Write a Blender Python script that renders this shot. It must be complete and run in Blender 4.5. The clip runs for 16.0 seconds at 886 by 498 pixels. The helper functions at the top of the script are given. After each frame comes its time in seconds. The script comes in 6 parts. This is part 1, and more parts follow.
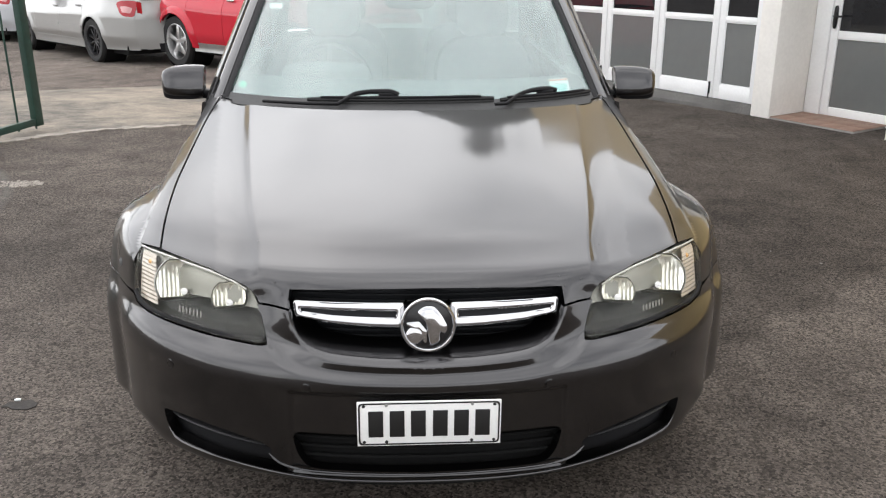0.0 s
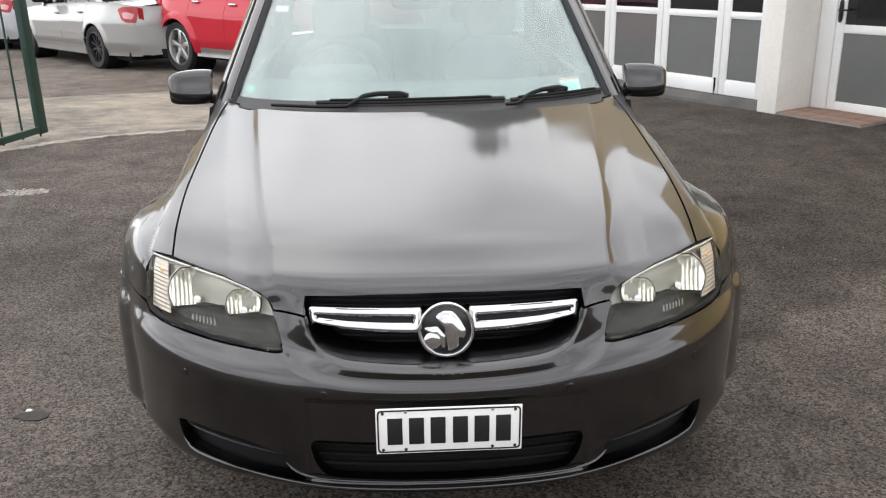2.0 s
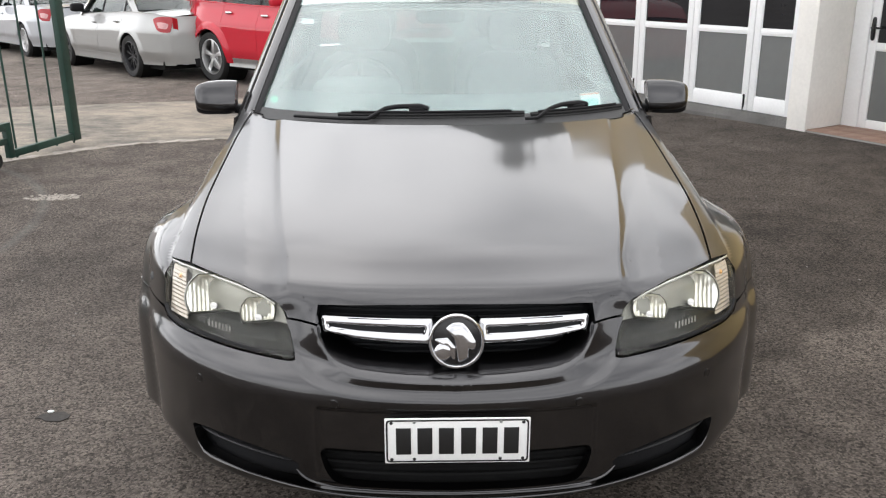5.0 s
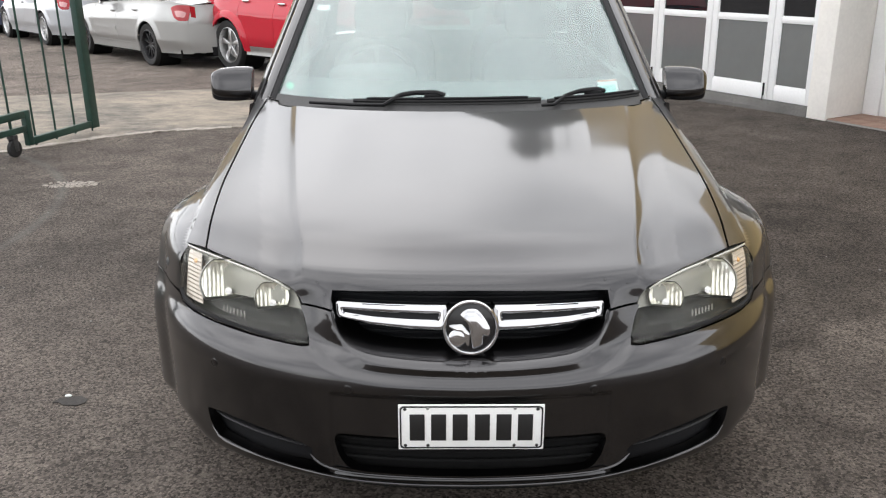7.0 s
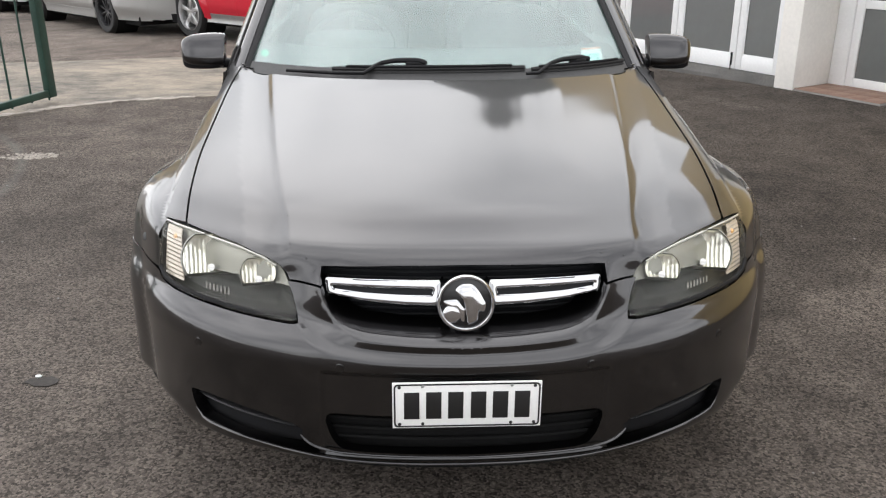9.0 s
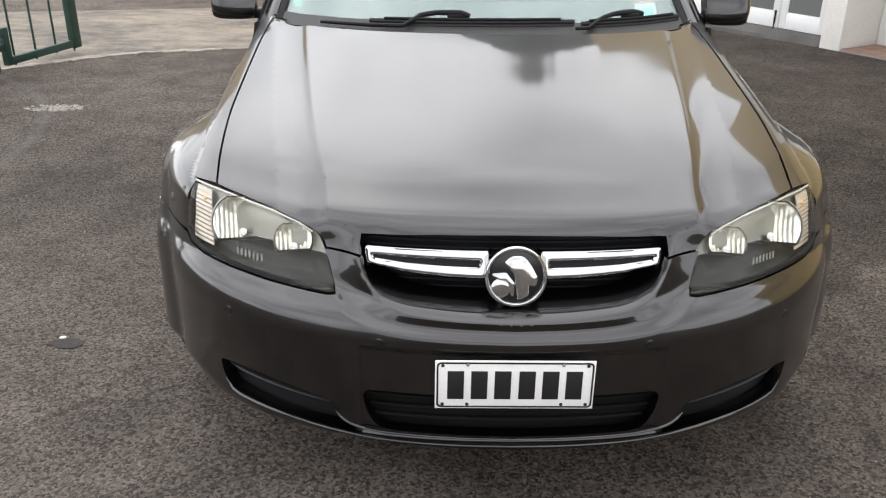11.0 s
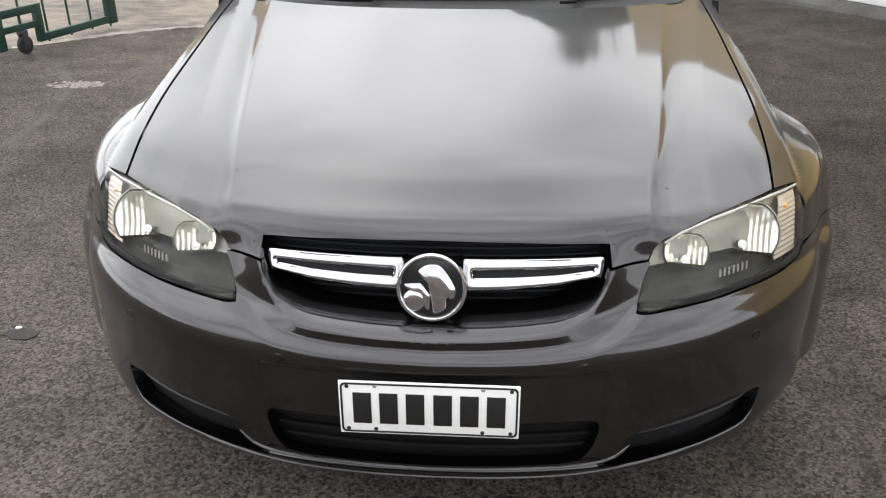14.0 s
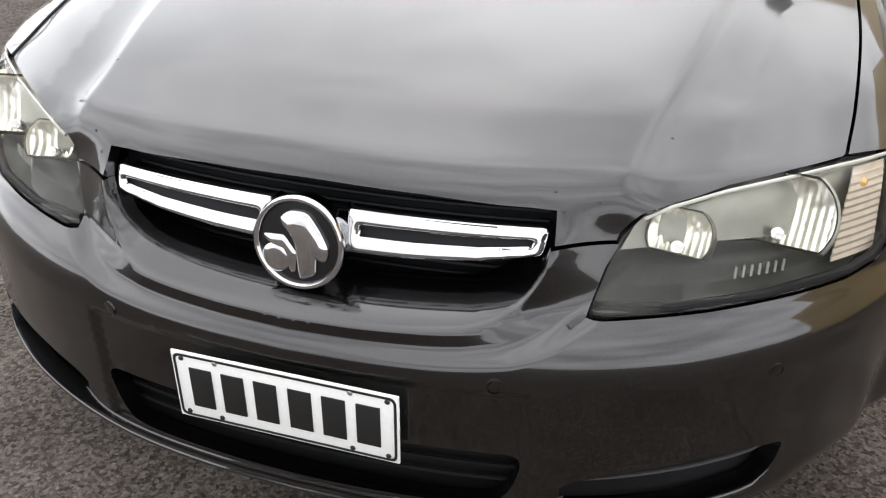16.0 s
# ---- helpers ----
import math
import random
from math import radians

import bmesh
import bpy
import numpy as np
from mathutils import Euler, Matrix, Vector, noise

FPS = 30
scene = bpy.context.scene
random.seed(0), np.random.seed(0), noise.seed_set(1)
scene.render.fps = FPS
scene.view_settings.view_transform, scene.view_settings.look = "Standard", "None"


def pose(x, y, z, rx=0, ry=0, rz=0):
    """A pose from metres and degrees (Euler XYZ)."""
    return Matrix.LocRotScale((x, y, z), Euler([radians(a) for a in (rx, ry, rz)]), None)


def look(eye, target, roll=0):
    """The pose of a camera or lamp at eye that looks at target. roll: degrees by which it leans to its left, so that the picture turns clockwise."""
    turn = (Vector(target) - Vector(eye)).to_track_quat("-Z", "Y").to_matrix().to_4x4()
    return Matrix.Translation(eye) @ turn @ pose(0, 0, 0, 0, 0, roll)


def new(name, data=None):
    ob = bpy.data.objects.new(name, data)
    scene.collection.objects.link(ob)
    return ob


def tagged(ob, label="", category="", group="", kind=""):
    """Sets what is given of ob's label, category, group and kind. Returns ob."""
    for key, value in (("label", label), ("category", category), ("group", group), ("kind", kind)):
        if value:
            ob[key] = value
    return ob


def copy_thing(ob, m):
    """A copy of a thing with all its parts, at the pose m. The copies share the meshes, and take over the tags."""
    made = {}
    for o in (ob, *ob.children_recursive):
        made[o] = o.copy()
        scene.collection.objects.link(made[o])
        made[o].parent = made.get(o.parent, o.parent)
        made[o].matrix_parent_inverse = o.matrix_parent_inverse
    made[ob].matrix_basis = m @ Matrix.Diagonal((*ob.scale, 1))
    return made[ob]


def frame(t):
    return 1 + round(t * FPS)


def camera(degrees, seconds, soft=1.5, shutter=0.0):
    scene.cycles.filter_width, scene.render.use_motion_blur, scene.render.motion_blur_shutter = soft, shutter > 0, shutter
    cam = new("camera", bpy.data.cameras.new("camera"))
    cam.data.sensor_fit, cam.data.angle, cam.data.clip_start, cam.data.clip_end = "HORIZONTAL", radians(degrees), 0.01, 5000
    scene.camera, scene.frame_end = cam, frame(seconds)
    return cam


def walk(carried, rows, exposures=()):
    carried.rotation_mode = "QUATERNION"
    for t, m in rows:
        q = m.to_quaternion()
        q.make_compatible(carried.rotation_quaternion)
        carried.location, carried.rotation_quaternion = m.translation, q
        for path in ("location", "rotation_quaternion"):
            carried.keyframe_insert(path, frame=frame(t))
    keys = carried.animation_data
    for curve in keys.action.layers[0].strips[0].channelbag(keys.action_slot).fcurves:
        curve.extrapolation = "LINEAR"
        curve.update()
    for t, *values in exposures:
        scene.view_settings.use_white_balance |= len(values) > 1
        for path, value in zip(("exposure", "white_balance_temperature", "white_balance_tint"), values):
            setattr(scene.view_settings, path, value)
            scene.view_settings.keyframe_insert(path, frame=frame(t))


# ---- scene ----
cam = camera(55.2, 16.0, 1.2)
PATH = [
    (0, (-0.069, -1.871, 1.521), (0.041, 0.017, 0.869), -0.1),
    (0.5, (-0.087, -1.86, 1.512), (0.01, 0.02, 0.838), -0.1),
    (1, (-0.096, -1.852, 1.513), (-0.003, 0.027, 0.832), -0.9),
    (1.5, (-0.103, -1.838, 1.515), (0.001, 0.045, 0.848), -1.2),
    (2, (-0.101, -1.834, 1.516), (0.001, 0.055, 0.866), -1.1),
    (2.5, (-0.09, -1.847, 1.52), (0.004, 0.046, 0.88), -0.6),
    (3, (-0.077, -1.857, 1.519), (-0.01, 0.038, 0.883), -0.5),
    (3.5, (-0.075, -1.858, 1.52), (-0.014, 0.038, 0.887), -0.7),
    (4, (-0.074, -1.854, 1.524), (-0.015, 0.046, 0.902), -0.4),
    (6.5, (-0.046, -1.857, 1.515), (-0.045, 0.042, 0.887), -1.1),
    (7, (-0.058, -1.849, 1.511), (-0.06, 0.044, 0.866), -0.7),
    (7.5, (-0.067, -1.84, 1.507), (-0.066, 0.045, 0.836), -0.5),
    (8, (-0.075, -1.827, 1.503), (-0.066, 0.051, 0.815), -0.6),
    (8.5, (-0.093, -1.801, 1.496), (-0.062, 0.07, 0.79), -0.6),
    (9, (-0.134, -1.782, 1.496), (-0.048, 0.086, 0.785), -0.2),
    (9.5, (-0.238, -1.741, 1.491), (-0.107, 0.117, 0.761), -0.2),
    (10, (-0.292, -1.708, 1.484), (-0.158, 0.133, 0.716), 0.4),
    (12.5, (0.059, -1.561, 1.447), (-0.078, 0.262, 0.636), -1.3),
    (13, (0.081, -1.565, 1.456), (-0.054, 0.261, 0.653), -1.6),
    (13.5, (0.093, -1.512, 1.446), (-0.052, 0.306, 0.626), -1.7),
    (14, (0.138, -1.392, 1.429), (0.006, 0.411, 0.574), -0.8),
    (14.5, (0.174, -1.242, 1.393), (-0.02, 0.529, 0.484), 0.3),
    (15, (0.353, -1.171, 1.391), (-0.042, 0.531, 0.418), 0.6),
    (15.5, (0.487, -1.102, 1.377), (0.005, 0.568, 0.388), -0.2),
    (16, (0.509, -0.86, 1.243), (0.002, 0.793, 0.239), -0.0),
]
walk(cam, [(t, look(eye, target, roll)) for t, eye, target, roll in PATH], [(0.0, 0.0), (10.0, 0.0), (12.5, 0.06), (13.9, 0.08), (14.7, 0.17), (15.2, 0.22), (15.6, 0.18), (16.0, 0.14)])

# ---------------------------------------------------------------- light
world = bpy.data.worlds.new("overcast_sky")
scene.world = world
world.use_nodes = True
wt = world.node_tree
wt.nodes.clear()
w_out, w_bg = wt.nodes.new("ShaderNodeOutputWorld"), wt.nodes.new("ShaderNodeBackground")
w_sky, w_mix = wt.nodes.new("ShaderNodeTexSky"), wt.nodes.new("ShaderNodeMix")
w_coord, w_map = wt.nodes.new("ShaderNodeTexCoord"), wt.nodes.new("ShaderNodeMapping")
w_noise, w_ramp = wt.nodes.new("ShaderNodeTexNoise"), wt.nodes.new("ShaderNodeValToRGB")
w_sky.sky_type, w_sky.sun_disc, w_sky.sun_elevation, w_sky.sun_rotation = "NISHITA", False, radians(52), radians(-15)
w_mix.data_type = "RGBA"
w_mix.inputs[0].default_value = 0.93
w_map.inputs["Scale"].default_value = (1.0, 1.0, 2.2)
w_noise.inputs["Scale"].default_value, w_noise.inputs["Detail"].default_value = 2.1, 6.0
w_noise.inputs["Roughness"].default_value = 0.5
w_ramp.color_ramp.elements[0].position, w_ramp.color_ramp.elements[0].color = 0.34, (5.2, 5.28, 5.5, 1)
w_ramp.color_ramp.elements[1].position, w_ramp.color_ramp.elements[1].color = 0.64, (10.4, 10.35, 10.5, 1)
wt.links.new(w_coord.outputs["Generated"], w_map.inputs["Vector"])
wt.links.new(w_map.outputs["Vector"], w_noise.inputs["Vector"])
wt.links.new(w_noise.outputs["Fac"], w_ramp.inputs["Fac"])
wt.links.new(w_sky.outputs["Color"], w_mix.inputs[6])
w_dot, w_side, w_scale = wt.nodes.new("ShaderNodeVectorMath"), wt.nodes.new("ShaderNodeMapRange"), wt.nodes.new("ShaderNodeVectorMath")
w_dot.operation, w_scale.operation = "DOT_PRODUCT", "SCALE"
w_dot.inputs[1].default_value = (-0.20, 0.78, 0.59)
w_side.inputs["From Min"].default_value, w_side.inputs["From Max"].default_value = -0.6, 1.0
w_side.inputs["To Min"].default_value, w_side.inputs["To Max"].default_value = 0.80, 1.15
wt.links.new(w_coord.outputs["Generated"], w_dot.inputs[0])
wt.links.new(w_dot.outputs["Value"], w_side.inputs["Value"])
wt.links.new(w_ramp.outputs["Color"], w_scale.inputs[0])
wt.links.new(w_side.outputs["Result"], w_scale.inputs["Scale"])
wt.links.new(w_scale.outputs["Vector"], w_mix.inputs[7])
wt.links.new(w_mix.outputs[2], w_bg.inputs["Color"])
w_bg.inputs["Strength"].default_value = 0.275
wt.links.new(w_bg.outputs["Background"], w_out.inputs["Surface"])

sun = new("sun", bpy.data.lights.new("sun", "SUN"))
sun.data.energy, sun.data.angle, sun.data.color = 0.5, radians(110), (1.0, 0.97, 0.92)
sun.matrix_world = look((-5, 8, 14), (0, 0, 0))


# ---------------------------------------------------------------- materials
def shader(name):
    m = bpy.data.materials.new(name)
    m.use_nodes = True
    nt = m.node_tree
    bsdf = nt.nodes["Principled BSDF"]
    return m, nt, bsdf


def node(nt, kind, **inputs):
    n = nt.nodes.new(kind)
    for key, value in inputs.items():
        n.inputs[key.replace("_", " ")].default_value = value
    return n


def surface(name, color, rough=0.5, metal=0.0, var=0.15, scale=3.0, fine=60.0, fine_var=0.1, bump=0.0, bump_scale=80.0,
            coat=0.0, coat_rough=0.04, rough_var=0.1, spec=0.5):
    """A plain material with variation at two scales, in metres, and a fine relief."""
    m, nt, b = shader(name)
    co = nt.nodes.new("ShaderNodeTexCoord")
    big, small = node(nt, "ShaderNodeTexNoise", Scale=scale, Detail=5.0), node(nt, "ShaderNodeTexNoise", Scale=fine, Detail=3.0)
    for n in (big, small):
        nt.links.new(co.outputs["Object"], n.inputs["Vector"])
    hsv, add = nt.nodes.new("ShaderNodeHueSaturation"), nt.nodes.new("ShaderNodeMath")
    add.operation = "MULTIPLY_ADD"
    r1, r2 = nt.nodes.new("ShaderNodeMapRange"), nt.nodes.new("ShaderNodeMapRange")
    for r, n, v in ((r1, big, var), (r2, small, fine_var)):
        r.inputs["From Min"].default_value, r.inputs["From Max"].default_value = 0.25, 0.75
        r.inputs["To Min"].default_value, r.inputs["To Max"].default_value = 1 - v, 1 + v
        nt.links.new(n.outputs["Fac"], r.inputs["Value"])
    nt.links.new(r1.outputs["Result"], add.inputs[0])
    nt.links.new(r2.outputs["Result"], add.inputs[1])
    add.inputs[2].default_value = 0.0
    hsv.inputs["Color"].default_value = (*color, 1)
    nt.links.new(add.outputs[0], hsv.inputs["Value"])
    nt.links.new(hsv.outputs["Color"], b.inputs["Base Color"])
    rr = nt.nodes.new("ShaderNodeMapRange")
    rr.inputs["To Min"].default_value, rr.inputs["To Max"].default_value = max(rough - rough_var, 0.02), min(rough + rough_var, 1)
    nt.links.new(big.outputs["Fac"], rr.inputs["Value"])
    nt.links.new(rr.outputs["Result"], b.inputs["Roughness"])
    b.inputs["Metallic"].default_value, b.inputs["Specular IOR Level"].default_value = metal, spec
    b.inputs["Coat Weight"].default_value, b.inputs["Coat Roughness"].default_value = coat, coat_rough
    if bump:
        bn, bp = node(nt, "ShaderNodeTexNoise", Scale=bump_scale, Detail=4.0), nt.nodes.new("ShaderNodeBump")
        nt.links.new(co.outputs["Object"], bn.inputs["Vector"])
        nt.links.new(bn.outputs["Fac"], bp.inputs["Height"])
        bp.inputs["Strength"].default_value, bp.inputs["Distance"].default_value = 0.6, bump
        nt.links.new(bp.outputs["Normal"], b.inputs["Normal"])
    return m


def paint(name, color, metal=0.5, rough=0.38, coat_rough=0.035, dust=0.06, coat_ior=1.5, spec=0.5):
    """Clear-coated car paint with metal flake and a thin film of dust."""
    m, nt, b = shader(name)
    co = nt.nodes.new("ShaderNodeTexCoord")
    film, flake = node(nt, "ShaderNodeTexNoise", Scale=2.3, Detail=8.0), node(nt, "ShaderNodeTexNoise", Scale=900.0, Detail=1.0)
    for n in (film, flake):
        nt.links.new(co.outputs["Object"], n.inputs["Vector"])
    mix, rng = nt.nodes.new("ShaderNodeMix"), nt.nodes.new("ShaderNodeMapRange")
    mix.data_type = "RGBA"
    mix.inputs[6].default_value = (*color, 1)
    mix.inputs[7].default_value = (*(min(1, c * 0.8 + 0.07) for c in color), 1)
    rng.inputs["From Min"].default_value, rng.inputs["From Max"].default_value = 0.35, 0.8
    rng.inputs["To Max"].default_value = dust * 2
    nt.links.new(film.outputs["Fac"], rng.inputs["Value"])
    nt.links.new(rng.outputs["Result"], mix.inputs[0])
    hsv, fr = nt.nodes.new("ShaderNodeHueSaturation"), nt.nodes.new("ShaderNodeMapRange")
    fr.inputs["To Min"].default_value, fr.inputs["To Max"].default_value = 0.75, 1.25
    nt.links.new(flake.outputs["Fac"], fr.inputs["Value"])
    nt.links.new(fr.outputs["Result"], hsv.inputs["Value"])
    nt.links.new(mix.outputs[2], hsv.inputs["Color"])
    nt.links.new(hsv.outputs["Color"], b.inputs["Base Color"])
    cr = nt.nodes.new("ShaderNodeMapRange")
    cr.inputs["To Min"].default_value, cr.inputs["To Max"].default_value = coat_rough * 0.6, coat_rough * 2.2
    nt.links.new(film.outputs["Fac"], cr.inputs["Value"])
    nt.links.new(cr.outputs["Result"], b.inputs["Coat Roughness"])
    b.inputs["Metallic"].default_value, b.inputs["Roughness"].default_value, b.inputs["Coat Weight"].default_value = metal, rough, 1.0
    b.inputs["Coat IOR"].default_value, b.inputs["Specular IOR Level"].default_value = coat_ior, spec
    return m


def pane_glass(name, tint=(0.8, 0.86, 0.84), gloss=0.04, haze_sheen=0.0, haze_sheen_color=(0.5, 0.5, 0.5), gloss_rough=0.0):
    """Thin clear pane: light passes through tinted, gloss by Fresnel, and a diffuse film: haze on a lens, painted sky
    sheen on the windscreen.
    """
    m = bpy.data.materials.new(name)
    m.use_nodes = True
    nt = m.node_tree
    nt.nodes.clear()
    out, mix, fres = nt.nodes.new("ShaderNodeOutputMaterial"), nt.nodes.new("ShaderNodeMixShader"), nt.nodes.new("ShaderNodeMath")
    lw, pw = nt.nodes.new("ShaderNodeLayerWeight"), nt.nodes.new("ShaderNodeMath")
    pw.operation, fres.operation = "POWER", "MULTIPLY_ADD"
    pw.inputs[1].default_value, fres.inputs[1].default_value, fres.inputs[2].default_value = 5.0, 1 - gloss, gloss
    nt.links.new(lw.outputs["Facing"], pw.inputs[0])
    nt.links.new(pw.outputs[0], fres.inputs[0])
    tr, gl = nt.nodes.new("ShaderNodeBsdfTransparent"), nt.nodes.new("ShaderNodeBsdfGlossy")
    tr.inputs["Color"].default_value = (*tint, 1)
    gl.inputs["Roughness"].default_value = gloss_rough
    base = tr.outputs[0]
    if haze_sheen:
        df, hz = nt.nodes.new("ShaderNodeBsdfDiffuse"), nt.nodes.new("ShaderNodeMixShader")
        no, mr = node(nt, "ShaderNodeTexNoise", Scale=9.0, Detail=6.0), nt.nodes.new("ShaderNodeMapRange")
        mr.inputs["To Min"].default_value, mr.inputs["To Max"].default_value = haze_sheen * 0.5, haze_sheen * 1.5
        nt.links.new(no.outputs["Fac"], mr.inputs["Value"])
        nt.links.new(mr.outputs["Result"], hz.inputs["Fac"])
        df.inputs["Color"].default_value = (*haze_sheen_color, 1)
        nt.links.new(tr.outputs[0], hz.inputs[1])
        nt.links.new(df.outputs[0], hz.inputs[2])
        base = hz.outputs[0]
    nt.links.new(fres.outputs[0], mix.inputs["Fac"])
    nt.links.new(base, mix.inputs[1])
    nt.links.new(gl.outputs[0], mix.inputs[2])
    nt.links.new(mix.outputs[0], out.inputs["Surface"])
    return m


PAINT = paint("charcoal_paint", (0.0235, 0.0225, 0.0238), metal=1.0, rough=0.30, dust=0.012, coat_ior=1.66, spec=0.0)
GRILLE_BLACK = surface("grille_black", (0.012, 0.0125, 0.014), 0.45, var=0.2, fine=200, spec=0.15)
SILVER = paint("silver_paint", (0.335, 0.335, 0.325), metal=0.55, rough=0.4, dust=0.05)
SILVER_COOL = paint("cool_silver_paint", (0.46, 0.475, 0.50), metal=0.5, rough=0.4, dust=0.05)
RED = paint("red_paint", (0.46, 0.014, 0.030), metal=0.0, rough=0.4, dust=0.02, spec=0.0)
NAVY = paint("navy_paint", (0.02, 0.03, 0.07), metal=0.2, rough=0.4, dust=0.05)
CHROME = surface("chrome", (0.60, 0.60, 0.61), 0.08, 1.0, var=0.03, fine_var=0.02, rough_var=0.04)
REFLECTOR = surface("reflector_chrome", (0.93, 0.92, 0.85), 0.34, 1.0, var=0.04, fine_var=0.03)
LAMP_CHROME = surface("lamp_bezel_chrome", (0.30, 0.30, 0.275), 0.42, 0.9, var=0.15, scale=9)
ALLOY = surface("alloy", (0.62, 0.62, 0.62), 0.3, 0.9, var=0.08)
BLACK_ALLOY = surface("black_alloy", (0.02, 0.02, 0.022), 0.3, 0.3, var=0.15)
BLACK = surface("black_plastic", (0.012, 0.012, 0.013), 0.5, var=0.25, fine=200, bump=0.0008, bump_scale=500, spec=0.15)
GLOSS_BLACK = surface("gloss_black", (0.012, 0.012, 0.013), 0.15, var=0.2)
GREY_PLASTIC = surface("grey_plastic", (0.045, 0.045, 0.045), 0.4, var=0.2, bump=0.0005, bump_scale=400, spec=0.3)
SATIN_BLACK = surface("satin_black", (0.018, 0.018, 0.019), 0.38, var=0.2, bump=0.0004, bump_scale=400, spec=0.35)
OIL = surface("oil_stain", (0.032, 0.028, 0.025), 0.6, var=0.4, scale=12, fine=90, fine_var=0.4, bump=0.003, bump_scale=90, spec=0.2)
RUBBER = surface("rubber", (0.016, 0.016, 0.016), 0.8, var=0.3, fine_var=0.25, bump=0.001, bump_scale=200)
DARK_LINER = surface("dark_liner", (0.010, 0.010, 0.010), 0.9, var=0.3, spec=0.1)
# the pale teal film puts part of the sky's reflection into the colour
WINDSCREEN = pane_glass("windscreen_glass", (0.86, 0.94, 0.925), 0.112, 0.09, (0.60, 0.76, 0.74))
CAR_GLASS = pane_glass("car_glass", (0.50, 0.56, 0.55), 0.05)
LENS = pane_glass("lamp_lens", (0.95, 0.945, 0.915), 0.022, 0.018, (0.66, 0.645, 0.56), 0.05)
LAMP_HOUSING = surface("lamp_housing", (0.026, 0.029, 0.027), 0.38, 0.0, var=0.3, scale=8, spec=0.25)
LAMP_RIM = surface("lamp_rim", (0.42, 0.42, 0.38), 0.3, var=0.1, coat=1)
AMBER = surface("amber_lens", (0.75, 0.42, 0.16), 0.2, var=0.1, coat=1)
TAIL_RED = surface("tail_lamp_red", (0.33, 0.010, 0.016), 0.15, var=0.2, coat=1, spec=0.0)
TAIL_CLEAR = surface("pale_red_lens", (0.46, 0.20, 0.20), 0.15, var=0.2, scale=20, coat=1)
CLEAR_LAMP = surface("clear_lamp", (0.54, 0.48, 0.42), 0.15, var=0.12, coat=1)
WHITE_PLATE = surface("white_plate", (0.78, 0.78, 0.76), 0.45, var=0.03, fine=150, fine_var=0.04)
PLATE_BLACK = surface("plate_black", (0.012, 0.012, 0.012), 0.4, var=0.1)
CABIN = surface("cabin_trim", (0.10, 0.105, 0.105), 0.7, var=0.15, bump=0.001, bump_scale=300)
SEAT_CLOTH = surface("seat_cloth", (0.05, 0.05, 0.052), 0.9, var=0.2, bump=0.001, bump_scale=250)
HEADLINER = surface("headliner_cloth", (0.42, 0.42, 0.40), 0.9, var=0.08, bump=0.001, bump_scale=250)
WHITE_PAINT = surface("white_painted_timber", (0.83, 0.835, 0.83), 0.4, var=0.05, scale=2, fine=40, fine_var=0.03, bump=0.001, bump_scale=30)
CREAM_RENDER = surface("cream_render", (0.84, 0.815, 0.765), 0.75, var=0.07, scale=1.6, fine=30, fine_var=0.04, bump=0.003, bump_scale=90)
OCHRE_RENDER = surface("ochre_render", (0.60, 0.45, 0.22), 0.8, var=0.10, scale=1.2, fine=25, bump=0.003, bump_scale=70)
FROSTED = surface("frosted_film_glass", (0.118, 0.125, 0.122), 0.5, var=0.12, scale=1.5, fine=15, fine_var=0.03, coat=1, coat_rough=0.02)
DARK_GLASS = surface("dark_window_glass", (0.012, 0.013, 0.015), 0.3, var=0.3, scale=2, coat=1, coat_rough=0.015, spec=0.0)
GREEN_STEEL = surface("green_painted_steel", (0.013, 0.044, 0.032), 0.45, var=0.3, scale=6, fine=40, fine_var=0.2, bump=0.0015, bump_scale=60)
TERRACOTTA = surface("terracotta_tile", (0.25, 0.155, 0.115), 0.6, var=0.18, scale=5, fine=80, bump=0.001, bump_scale=120)
STEEL = surface("dull_steel", (0.35, 0.35, 0.34), 0.45, 0.8, var=0.2)
APRON = surface("stained_apron", (0.10, 0.096, 0.09), 0.8, var=0.3, scale=2.5, fine=60, fine_var=0.2, bump=0.004, bump_scale=120)
KERB = surface("kerb_concrete", (0.22, 0.21, 0.20), 0.85, var=0.2, scale=4, fine=70, fine_var=0.15, bump=0.004, bump_scale=120)
LEAF = surface("leaf", (0.085, 0.105, 0.07), 0.6, var=0.35, scale=1.2, fine=20)
BARK = surface("bark", (0.12, 0.09, 0.07), 0.9, var=0.3, bump=0.01, bump_scale=20)
PAPER = surface("paper_label", (0.75, 0.78, 0.76), 0.5, var=0.04)
TEAL_PRINT = surface("teal_print", (0.25, 0.62, 0.60), 0.5, var=0.05)
RED_PRINT = surface("red_print", (0.75, 0.22, 0.10), 0.5, var=0.05)
GREEN_DOT = surface("green_label", (0.10, 0.62, 0.40), 0.5, var=0.05)


